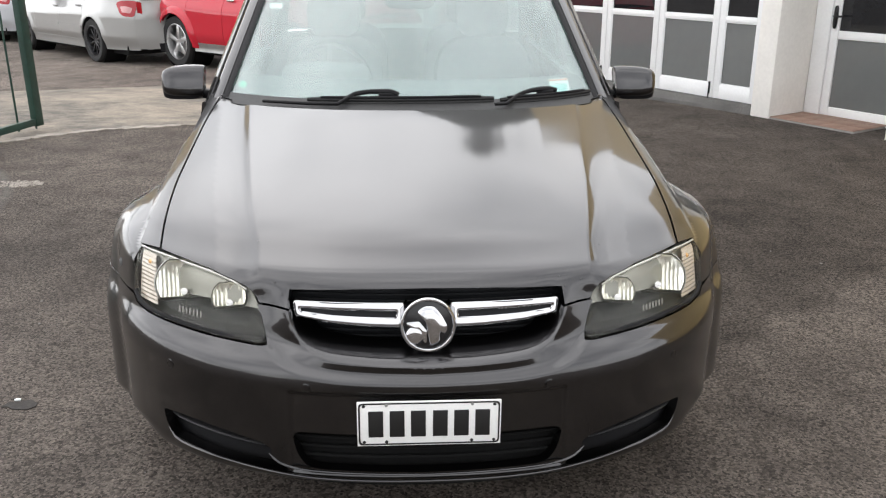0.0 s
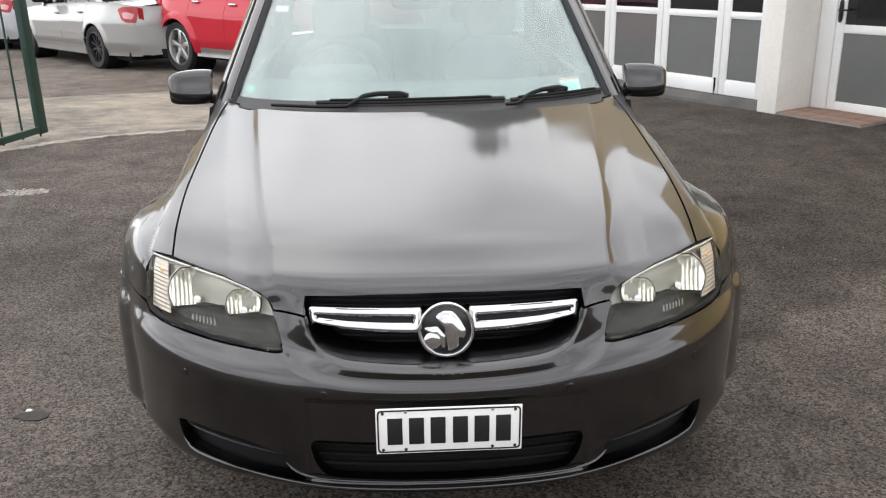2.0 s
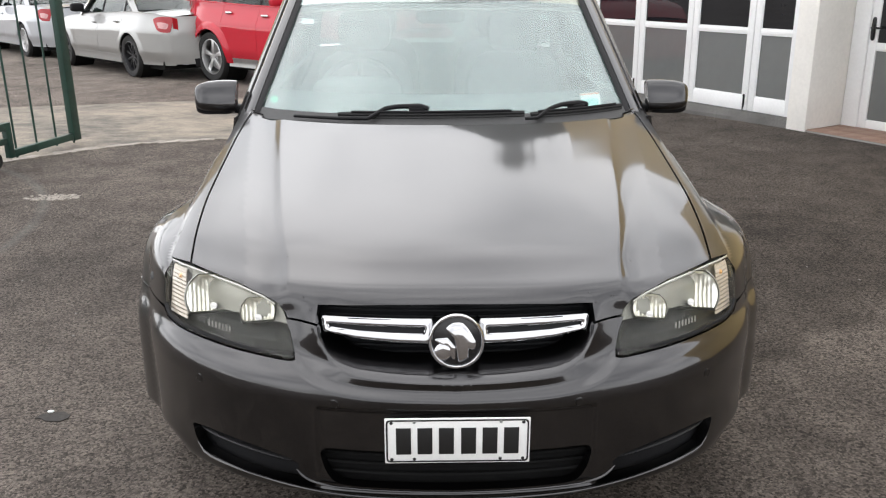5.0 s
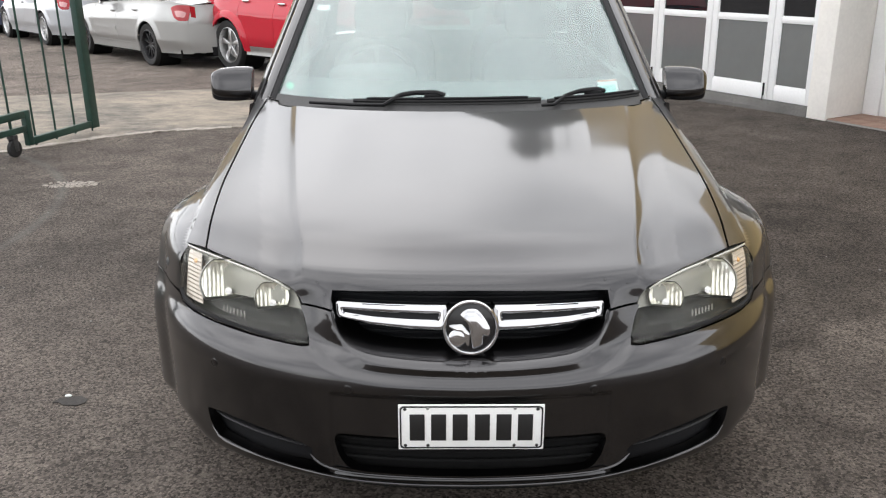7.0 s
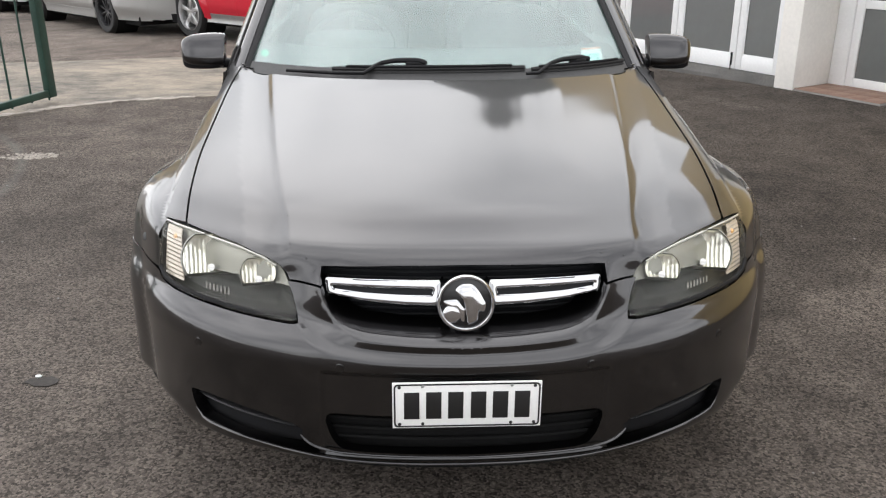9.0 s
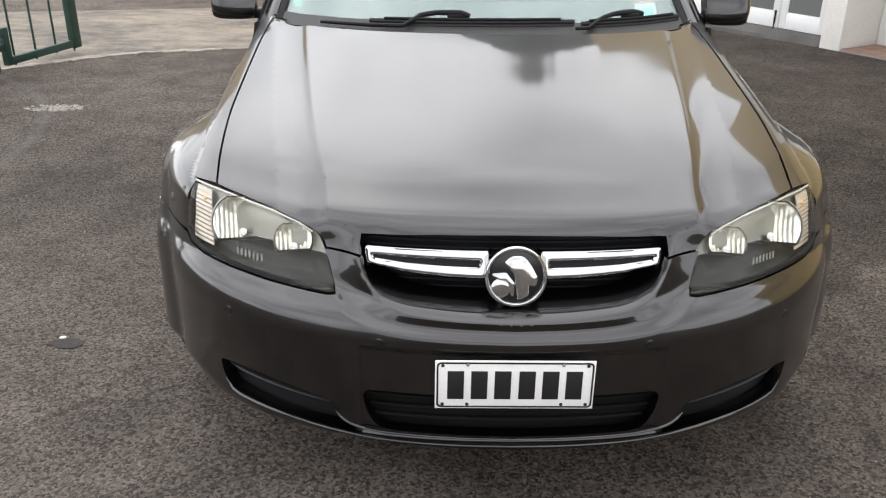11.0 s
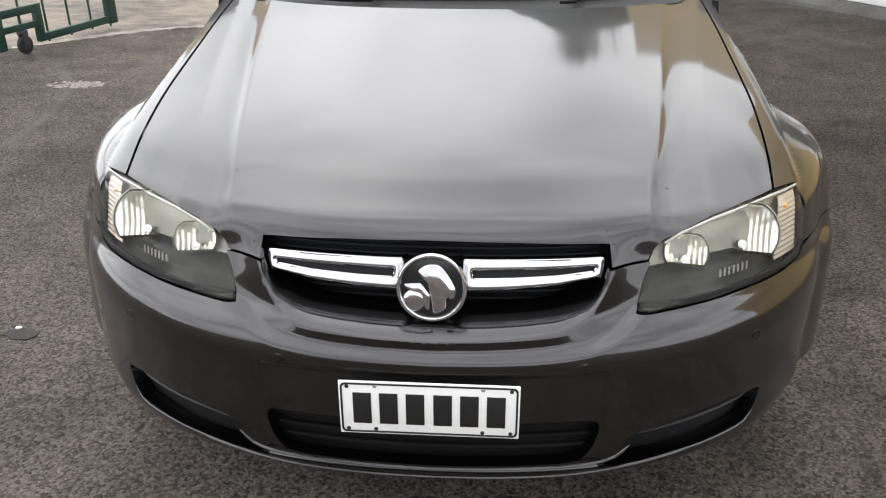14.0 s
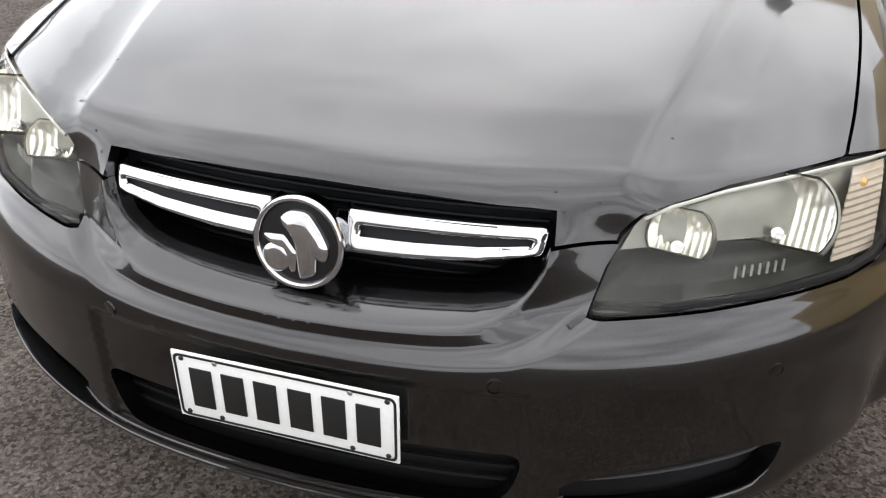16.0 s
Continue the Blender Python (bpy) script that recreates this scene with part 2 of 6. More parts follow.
def asphalt():
    m, nt, b = shader("asphalt")
    L = nt.links.new
    co = nt.nodes.new("ShaderNodeTexCoord")
    big, mid = node(nt, "ShaderNodeTexNoise", Scale=0.55, Detail=7.0, Roughness=0.6), node(nt, "ShaderNodeTexNoise", Scale=3.5, Detail=6.0)
    grit, stone = node(nt, "ShaderNodeTexNoise", Scale=120.0, Detail=4.0, Roughness=0.75), node(nt, "ShaderNodeTexVoronoi", Scale=125.0)
    for n in (big, mid, grit, stone):
        L(co.outputs["Object"], n.inputs["Vector"])
    ramp = nt.nodes.new("ShaderNodeValToRGB")
    ramp.color_ramp.elements[0].position, ramp.color_ramp.elements[0].color = 0.32, (0.0445, 0.038, 0.0335, 1)
    ramp.color_ramp.elements[1].position, ramp.color_ramp.elements[1].color = 0.70, (0.146, 0.1245, 0.107, 1)
    add = nt.nodes.new("ShaderNodeMath")
    add.operation = "MULTIPLY_ADD"
    add.inputs[1].default_value, add.inputs[2].default_value = 0.45, 0.0
    mix = nt.nodes.new("ShaderNodeMath")
    mix.operation = "MULTIPLY_ADD"
    mix.inputs[1].default_value = 0.55
    L(mid.outputs["Fac"], add.inputs[0])
    L(big.outputs["Fac"], mix.inputs[0])
    L(add.outputs[0], mix.inputs[2])
    L(mix.outputs[0], ramp.inputs["Fac"])
    # pale stones in the binder, each a slightly different grey
    sp = nt.nodes.new("ShaderNodeMapRange")
    sp.inputs["From Min"].default_value, sp.inputs["From Max"].default_value = 0.0, 1.0
    sp.inputs["To Min"].default_value, sp.inputs["To Max"].default_value = 0.28, 1.92
    sep = nt.nodes.new("ShaderNodeSeparateColor")
    L(stone.outputs["Color"], sep.inputs["Color"])
    L(sep.outputs["Red"], sp.inputs["Value"])
    gr = nt.nodes.new("ShaderNodeMapRange")
    gr.inputs["From Min"].default_value, gr.inputs["From Max"].default_value = 0.3, 0.7
    gr.inputs["To Min"].default_value, gr.inputs["To Max"].default_value = 0.45, 1.60
    L(grit.outputs["Fac"], gr.inputs["Value"])
    mul = nt.nodes.new("ShaderNodeMath")
    mul.operation = "MULTIPLY"
    L(sp.outputs["Result"], mul.inputs[0])
    L(gr.outputs["Result"], mul.inputs[1])
    # the pale track that the gate's castor has worn, an arc about the hinge
    dist, band, wob = nt.nodes.new("ShaderNodeVectorMath"), nt.nodes.new("ShaderNodeMapRange"), nt.nodes.new("ShaderNodeMath")
    dist.operation = "DISTANCE"
    dist.inputs[1].default_value = (-5.35, 2.95, 0.0)
    L(co.outputs["Object"], dist.inputs[0])
    wob.operation = "SUBTRACT"
    wob.inputs[1].default_value = 2.79
    L(dist.outputs["Value"], wob.inputs[0])
    ab = nt.nodes.new("ShaderNodeMath")
    ab.operation = "ABSOLUTE"
    L(wob.outputs[0], ab.inputs[0])
    band.inputs["From Min"].default_value, band.inputs["From Max"].default_value = 0.0, 0.06
    band.inputs["To Min"].default_value, band.inputs["To Max"].default_value = 0.95, 0.0
    L(ab.outputs[0], band.inputs["Value"])
    wear = nt.nodes.new("ShaderNodeMath")
    wear.operation = "MULTIPLY"
    L(band.outputs["Result"], wear.inputs[0])
    L(mid.outputs["Fac"], wear.inputs[1])
    # hairline cracks
    warp, wadd = node(nt, "ShaderNodeTexNoise", Scale=2.2, Detail=5.0), nt.nodes.new("ShaderNodeVectorMath")
    L(co.outputs["Object"], warp.inputs["Vector"])
    wadd.operation = "MULTIPLY_ADD"
    wadd.inputs[1].default_value = (0.5, 0.5, 0.0)
    L(warp.outputs["Color"], wadd.inputs[0])
    L(co.outputs["Object"], wadd.inputs[2])
    cell = node(nt, "ShaderNodeTexVoronoi", Scale=0.42)
    cell.feature = "DISTANCE_TO_EDGE"
    L(wadd.outputs[0], cell.inputs["Vector"])
    crk = nt.nodes.new("ShaderNodeMapRange")
    crk.inputs["From Min"].default_value, crk.inputs["From Max"].default_value = 0.0005, 0.0028
    crk.inputs["To Min"].default_value, crk.inputs["To Max"].default_value = 0.6, 1.0
    L(cell.outputs["Distance"], crk.inputs["Value"])
    mul2 = nt.nodes.new("ShaderNodeMath")
    mul2.operation = "MULTIPLY"
    L(mul.outputs[0], mul2.inputs[0])
    L(crk.outputs["Result"], mul2.inputs[1])
    # an older, darker lift of asphalt beyond a seam, towards the building
    dot, sepx = nt.nodes.new("ShaderNodeVectorMath"), nt.nodes.new("ShaderNodeSeparateXYZ")
    dot.operation = "DOT_PRODUCT"
    dot.inputs[1].default_value = (-0.577, 0.816, 0.0)
    L(wadd.outputs[0], dot.inputs[0])
    L(co.outputs["Object"], sepx.inputs["Vector"])
    side, reach, both_in = nt.nodes.new("ShaderNodeMapRange"), nt.nodes.new("ShaderNodeMapRange"), nt.nodes.new("ShaderNodeMath")
    side.inputs["From Min"].default_value, side.inputs["From Max"].default_value = 0.26, 0.36
    L(dot.outputs["Value"], side.inputs["Value"])
    reach.inputs["From Min"].default_value, reach.inputs["From Max"].default_value = 0.2, 1.0
    L(sepx.outputs["X"], reach.inputs["Value"])
    both_in.operation = "MULTIPLY"
    L(side.outputs["Result"], both_in.inputs[0])
    L(reach.outputs["Result"], both_in.inputs[1])
    older, mul3 = nt.nodes.new("ShaderNodeMapRange"), nt.nodes.new("ShaderNodeMath")
    older.inputs["To Min"].default_value, older.inputs["To Max"].default_value = 1.13, 0.78
    L(both_in.outputs[0], older.inputs["Value"])
    mul3.operation = "MULTIPLY"
    L(mul2.outputs[0], mul3.inputs[0])
    # the asphalt turns lighter from y 7.8 to 9.0, into the far yard
    yard, region_tone = nt.nodes.new("ShaderNodeMapRange"), nt.nodes.new("ShaderNodeMath")
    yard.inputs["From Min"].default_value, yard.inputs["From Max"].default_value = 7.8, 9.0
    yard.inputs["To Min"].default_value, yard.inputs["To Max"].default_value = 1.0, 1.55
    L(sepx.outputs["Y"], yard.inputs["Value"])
    region_tone.operation = "MULTIPLY"
    L(older.outputs["Result"], region_tone.inputs[0])
    L(yard.outputs["Result"], region_tone.inputs[1])
    L(region_tone.outputs[0], mul3.inputs[1])
    hsv = nt.nodes.new("ShaderNodeHueSaturation")
    L(ramp.outputs["Color"], hsv.inputs["Color"])
    L(mul3.outputs[0], hsv.inputs["Value"])
    col = nt.nodes.new("ShaderNodeMix")
    col.data_type = "RGBA"
    col.inputs[7].default_value = (0.16, 0.155, 0.145, 1)
    L(wear.outputs[0], col.inputs[0])
    L(hsv.outputs["Color"], col.inputs[6])
    L(col.outputs[2], b.inputs["Base Color"])
    b.inputs["Roughness"].default_value, b.inputs["Specular IOR Level"].default_value = 0.82, 0.12
    bp = nt.nodes.new("ShaderNodeBump")
    bp.inputs["Strength"].default_value, bp.inputs["Distance"].default_value = 0.9, 0.004
    L(mul.outputs[0], bp.inputs["Height"])
    L(bp.outputs["Normal"], b.inputs["Normal"])
    return m


ASPHALT = asphalt()


def worn_slab():
    """Tan concrete, patched grey with wear and tyre dirt, and fine grit."""
    m, nt, b = shader("worn_concrete")
    L = nt.links.new
    co, mp = nt.nodes.new("ShaderNodeTexCoord"), nt.nodes.new("ShaderNodeMapping")
    mp.inputs["Scale"].default_value, mp.inputs["Rotation"].default_value = (0.85, 1.25, 1.0), (0, 0, 0.5)
    L(co.outputs["Object"], mp.inputs["Vector"])
    big, mid, fine = node(nt, "ShaderNodeTexNoise", Scale=0.9, Detail=9.0, Roughness=0.62), node(nt, "ShaderNodeTexNoise", Scale=4.5, Detail=8.0, Roughness=0.7), node(nt, "ShaderNodeTexNoise", Scale=55.0, Detail=5.0, Roughness=0.8)
    L(mp.outputs["Vector"], big.inputs["Vector"])
    L(mp.outputs["Vector"], mid.inputs["Vector"])
    L(co.outputs["Object"], fine.inputs["Vector"])
    r1, mx = nt.nodes.new("ShaderNodeValToRGB"), nt.nodes.new("ShaderNodeMath")
    mx.operation = "MULTIPLY_ADD"
    mx.inputs[1].default_value = 0.5
    half = nt.nodes.new("ShaderNodeMath")
    half.operation = "MULTIPLY"
    half.inputs[1].default_value = 0.5
    L(mid.outputs["Fac"], half.inputs[0])
    L(big.outputs["Fac"], mx.inputs[0])
    L(half.outputs[0], mx.inputs[2])
    els = r1.color_ramp.elements
    els[0].position, els[0].color = 0.38, (0.085, 0.078, 0.070, 1)
    els[1].position, els[1].color = 0.61, (0.30, 0.255, 0.20, 1)
    e2 = els.new(0.50)
    e2.color = (0.20, 0.175, 0.142, 1)
    L(mx.outputs[0], r1.inputs["Fac"])
    rg, hsv = nt.nodes.new("ShaderNodeMapRange"), nt.nodes.new("ShaderNodeHueSaturation")
    rg.inputs["From Min"].default_value, rg.inputs["From Max"].default_value = 0.3, 0.7
    rg.inputs["To Min"].default_value, rg.inputs["To Max"].default_value = 0.6, 1.4
    L(fine.outputs["Fac"], rg.inputs["Value"])
    L(rg.outputs["Result"], hsv.inputs["Value"])
    L(r1.outputs["Color"], hsv.inputs["Color"])
    L(hsv.outputs["Color"], b.inputs["Base Color"])
    b.inputs["Roughness"].default_value = 0.9
    bp = nt.nodes.new("ShaderNodeBump")
    bp.inputs["Strength"].default_value, bp.inputs["Distance"].default_value = 0.7, 0.004
    L(fine.outputs["Fac"], bp.inputs["Height"])
    L(bp.outputs["Normal"], b.inputs["Normal"])
    return m


SLAB = worn_slab()
CRUMBLE = surface("crumbled_concrete", (0.30, 0.27, 0.235), 0.95, var=0.35, scale=12, fine=90, fine_var=0.4, bump=0.006, bump_scale=90)


# ---------------------------------------------------------------- mesh tools
def thing(name, label, category, m=None, group=""):
    ob = new(name)
    ob.empty_display_size = 0.2
    if m is not None:
        ob.matrix_world = m
    return tagged(ob, label, category, group)


def part(name, bm, material, parent, label="", smooth=True):
    """Links a bmesh as one mesh object under a thing or a part."""
    me = bpy.data.meshes.new(name)
    bm.to_mesh(me)
    bm.free()
    me.materials.append(material)
    if smooth:
        for p in me.polygons:
            p.use_smooth = True
        me.set_sharp_from_angle(angle=radians(38))
    ob = new(name, me)
    ob.parent = parent
    return tagged(ob, label) if label else ob


def structure(name, bm, material, label, category):
    ob = part(name, bm, material, None)
    return tagged(ob, label, category, kind="structure")


def box(bm, x0, x1, y0, y1, z0, z1, m=None, bevel=0.0):
    made = bmesh.ops.create_cube(bm, size=1.0)["verts"]
    for v in made:
        v.co = Vector((x0 + (v.co.x + 0.5) * (x1 - x0), y0 + (v.co.y + 0.5) * (y1 - y0), z0 + (v.co.z + 0.5) * (z1 - z0)))
    if bevel:
        edges = list({e for v in made for e in v.link_edges})
        made = list({v for f in bmesh.ops.bevel(bm, geom=edges, offset=bevel, segments=2, affect="EDGES", profile=0.5)["faces"] for v in f.verts} | {v for v in made if v.is_valid})
    if m is not None:
        for v in made:
            v.co = m @ v.co
    return made


def boxed(*args, **kw):
    bm = bmesh.new()
    box(bm, *args, **kw)
    return bm


def lathe(bm, profile, n=32, m=None, close=False):
    """Turns a profile of (radius, height) about the z axis."""
    rings = []
    for r, h in profile:
        ring = []
        for i in range(n):
            a = 2 * math.pi * i / n
            co = Vector((r * math.cos(a), r * math.sin(a), h))
            ring.append(bm.verts.new(m @ co if m is not None else co))
        rings.append(ring)
    pairs = list(zip(rings, rings[1:] + ([rings[0]] if close else [])))
    for a, b in (pairs if close else pairs[: len(rings) - 1]):
        for i in range(n):
            j = (i + 1) % n
            bm.faces.new((a[i], a[j], b[j], b[i]))
    return rings


def capped(profile, n=32, m=None):
    bm = bmesh.new()
    rings = lathe(bm, profile, n, m)
    bm.faces.new(list(reversed(rings[0])))
    bm.faces.new(rings[-1])
    return bm


def tube(bm, points, radius, n=10, cap=True):
    """A round bar along points."""
    pts = [Vector(p) for p in points]
    rings = []
    for i, p in enumerate(pts):
        d = (pts[min(i + 1, len(pts) - 1)] - pts[max(i - 1, 0)]).normalized()
        side = d.cross(Vector((0, 0, 1)) if abs(d.z) < 0.9 else Vector((1, 0, 0))).normalized()
        up = side.cross(d)
        r = radius[i] if isinstance(radius, (list, tuple)) else radius
        rings.append([bm.verts.new(p + r * (math.cos(a) * side + math.sin(a) * up)) for a in (2 * math.pi * k / n for k in range(n))])
    for a, b in zip(rings, rings[1:]):
        for i in range(n):
            j = (i + 1) % n
            bm.faces.new((a[i], a[j], b[j], b[i]))
    if cap:
        bm.faces.new(list(reversed(rings[0])))
        bm.faces.new(rings[-1])


def sheet(bm, fn, us, vs):
    """A grid of quads over fn(u, v)."""
    rows = [[bm.verts.new(fn(u, v)) for u in us] for v in vs]
    for a, b in zip(rows, rows[1:]):
        for i in range(len(us) - 1):
            bm.faces.new((a[i], a[i + 1], b[i + 1], b[i]))
    return rows


def steps(a, b, n):
    return [a + (b - a) * i / n for i in range(n + 1)]


def solid(bm, depth):
    """Gives an open sheet thickness, inwards."""
    bmesh.ops.recalc_face_normals(bm, faces=bm.faces)
    bmesh.ops.solidify(bm, geom=list(bm.faces), thickness=depth)
    return bm


def curve_through(xs, ys):
    """A smooth curve through points that never overshoots."""
    xs, ys = np.array(xs, float), np.array(ys, float)
    h = np.diff(xs)
    d = np.diff(ys) / h
    k = np.zeros(len(xs))
    for i in range(1, len(xs) - 1):
        if d[i - 1] * d[i] > 0:
            w1, w2 = 2 * h[i] + h[i - 1], h[i] + 2 * h[i - 1]
            k[i] = (w1 + w2) / (w1 / d[i - 1] + w2 / d[i])
    k[0], k[-1] = d[0], d[-1]

    def f(x):
        x = min(max(x, xs[0]), xs[-1])
        i = min(max(int(np.searchsorted(xs, x)) - 1, 0), len(h) - 1)
        t = (x - xs[i]) / h[i]
        return float((2 * t**3 - 3 * t**2 + 1) * ys[i] + (t**3 - 2 * t**2 + t) * h[i] * k[i] + (3 * t**2 - 2 * t**3) * ys[i + 1] + (t**3 - t**2) * h[i] * k[i + 1])

    return f


def smooth01(t):
    t = min(max(t, 0.0), 1.0)
    return t * t * (3 - 2 * t)


def rounded(poly, radius=0.02, n=4):
    """Rounds the corners of a closed 2D outline."""
    out = []
    for i, p in enumerate(poly):
        a, b, c = Vector(poly[i - 1]), Vector(p), Vector(poly[(i + 1) % len(poly)])
        r1, r2 = min(radius, (a - b).length * 0.45), min(radius, (c - b).length * 0.45)
        p1, p2 = b + (a - b).normalized() * r1, b + (c - b).normalized() * r2
        for k in range(n + 1):
            t = k / n
            out.append(tuple((1 - t) ** 2 * p1 + 2 * t * (1 - t) * b + t * t * p2))
    return out


def dense(poly, step):
    out = []
    for i, p in enumerate(poly):
        a, b = Vector(p), Vector(poly[(i + 1) % len(poly)])
        n = max(1, int((b - a).length / step))
        out += [tuple(a + (b - a) * k / n) for k in range(n)]
    return out


def within(pts, poly):
    """Which of the points lie inside a closed outline."""
    x, y = pts[:, 0], pts[:, 1]
    hit = np.zeros(len(pts), bool)
    for (xi, yi), (xj, yj) in zip(poly, poly[-1:] + poly[:-1]):
        if yi != yj:
            hit ^= ((yi > y) != (yj > y)) & (x < (xj - xi) * (y - yi) / (yj - yi) + xi)
    return hit


def panel(name, outline, lift, material, parent, step=0.02, holes=(), skirt=0.012, flip=False, label="", extra=(), eps=1.5e-3):
    """A curved sheet-metal panel: an outline in two parameters, laid on a surface, its edges turned in."""
    from mathutils.geometry import delaunay_2d_cdt
    loops = [dense(outline, step)] + [dense(h, step) for h in holes]
    pts, edges = [], []
    for lp in loops:
        k = len(pts)
        pts += [Vector(p) for p in lp]
        edges += [(k + i, k + (i + 1) % len(lp)) for i in range(len(lp))]
    arr = np.array([tuple(p) for p in pts])
    (a0, b0), (a1, b1) = arr.min(0), arr.max(0)

    def clear(cand, near, gap):
        """Those of the candidates that lie in the outline, off its holes and not too near the given points."""
        cand = np.array(cand)
        ok = within(cand, loops[0])
        for h in loops[1:]:
            ok &= ~within(cand, h)
        cand = cand[ok]
        far = [k for k, p in enumerate(cand) if ((near - p) ** 2).sum(1).min() > gap * gap]
        return cand[far]
    if len(extra):
        more = clear(extra, arr, .003)
        pts += [Vector(p) for p in more]
        arr = np.concatenate([arr, more])
    grid = [(a0 + ia * step + (step * 0.5 if ib % 2 else 0), b0 + ib * step) for ia in range(1, int((a1 - a0) / step) + 1) for ib in range(1, int((b1 - b0) / step) + 1)]
    if grid:
        pts += [Vector(p) for p in clear(grid, arr, 0.5 * step)]
    vs, _, faces, *_ = delaunay_2d_cdt(pts, edges, [], 0, 1e-6)
    mids = np.array([[sum(vs[i][k] for i in f) / len(f) for k in (0, 1)] for f in faces])
    ok = within(mids, loops[0])
    for h in loops[1:]:
        ok &= ~within(mids, h)
    keep = [f for f, k in zip(faces, ok) if k]
    e = eps
    cos, nors = [], []
    for v in vs:
        p = Vector(lift(v[0], v[1]))
        n = (Vector(lift(v[0] + e, v[1])) - Vector(lift(v[0] - e, v[1]))).cross(Vector(lift(v[0], v[1] + e)) - Vector(lift(v[0], v[1] - e))).normalized()
        cos.append(p)
        nors.append(-n if flip else n)
    used = {}
    for f in keep:
        for i, j in zip(f, f[1:] + f[:1]):
            key = (min(i, j), max(i, j))
            used[key] = None if key in used else (i, j)
    rim = [ij for ij in used.values() if ij]
    faces_out = [tuple(reversed(f)) if flip else tuple(f) for f in keep]
    for i, j in rim:
        k = len(cos)
        side = (cos[j] - cos[i]).cross(nors[i]).normalized() * (-1 if flip else 1)
        cos += [cos[i], cos[j], cos[j] - nors[j] * skirt, cos[i] - nors[i] * skirt]
        nors += [side] * 4
        faces_out.append((k + 3, k + 2, k + 1, k) if not flip else (k, k + 1, k + 2, k + 3))
    me = bpy.data.meshes.new(name)
    me.from_pydata([tuple(c) for c in cos], [], faces_out)
    for p in me.polygons:
        p.use_smooth = True
    me.normals_split_custom_set_from_vertices([tuple(n) for n in nors])
    me.materials.append(material)
    ob = new(name, me)
    ob.parent = parent
    return tagged(ob, label) if label else ob


# ---------------------------------------------------------------- the dark grey car: surfaces of its front
# A profile (distance back from the nose, height) swept along the plan curve of the bumper.
plan = curve_through([0, .1, .2, .306, .42, .55, .676, .76, .823, .870, .908, .938, .958, .972],
                     [0, .0024, .0099, .025, .0526, .1047, .185, .26, .335, .41, .49, .57, .65, .75])
back = curve_through([.20, .225, .245, .27, .36, .5, .53, .55, .572, .587, .63, .672, .70, .716, .74, .757, .772, .782, .845, .9, .945, .99, 1.0],
                     [.05, .02, .004, 0, 0, .0005, .006, .015, .035, .055, .073, .09, .10, .108, .13, .16, .2, .231, .5, .771, .994, 1.2, 1.26])
PROF_Z = np.linspace(0.20, 1.0, 1601)
PROF_Q = np.array([back(z) for z in PROF_Z])
for _ in range(3):
    PROF_Q[8:-8] = np.convolve(PROF_Q, np.ones(17) / 17, "valid")
# the hood's part, smoothed along its length
soft_q = np.linspace(0.10, 1.26, 1161)
soft_z = np.interp(soft_q, PROF_Q[600:], PROF_Z[600:])
ext = np.concatenate([2 * soft_z[0] - soft_z[300:0:-1], soft_z, 2 * soft_z[-1] - soft_z[-2:-302:-1]])
kern = np.exp(-0.5 * (np.arange(-240, 241) / 80.0) ** 2)
flowing = np.convolve(ext, kern / kern.sum(), "same")[300:-300]
share = np.array([smooth01((q - 0.15) / 0.12) for q in soft_q])
soft_z = soft_z * (1 - share) + flowing * share
PROF_Q, PROF_Z = np.concatenate([PROF_Q[PROF_Q < 0.10][: int(np.searchsorted(PROF_Z, 0.695))], soft_q]), np.concatenate([PROF_Z[: len(PROF_Q[PROF_Q < 0.10][: int(np.searchsorted(PROF_Z, 0.695))])], soft_z])
PROF_W = np.concatenate([[0], np.cumsum(np.hypot(np.diff(PROF_Z), np.diff(PROF_Q)))])


def w_of_z(z):
    return float(np.interp(z, PROF_Z, PROF_W))


def w_of_q(q):
    k = int(np.searchsorted(PROF_Z, 0.52))
    return float(np.interp(q, PROF_Q[k:], PROF_W[k:]))


def q_of_z(z):
    return float(np.interp(z, PROF_Z, PROF_Q))


ARCH_Y, ARCH_Z, ARCH_R = 0.895, 0.335, 0.368
grille_edge = [(0, .556), (.1, .558), (.195, .563), (.25, .568), (.29, .578), (.318, .595), (.337, .62), (.349, .649), (.352, .6705)]
crease = curve_through([.08, .125, .247, .412, .664, 1.01, 1.25], [.425, .432, .449, .487, .533, .590, .625])


valley_foot = curve_through([0, .2, .31, .36, .41, .47], [.514, .518, .528, .543, .572, .606])


def seg_gap(x, z, p, r):
    """Distance from a place to a stretch of line."""
    dx, dz = r[0] - p[0], r[1] - p[1]
    t = min(max(((x - p[0]) * dx + (z - p[1]) * dz) / (dx * dx + dz * dz), 0), 1)
    return math.hypot(x - p[0] - t * dx, z - p[1] - t * dz)


def arch_swell(d):
    return 0.020 * smooth01((ARCH_R + 0.09 - d) / 0.08)


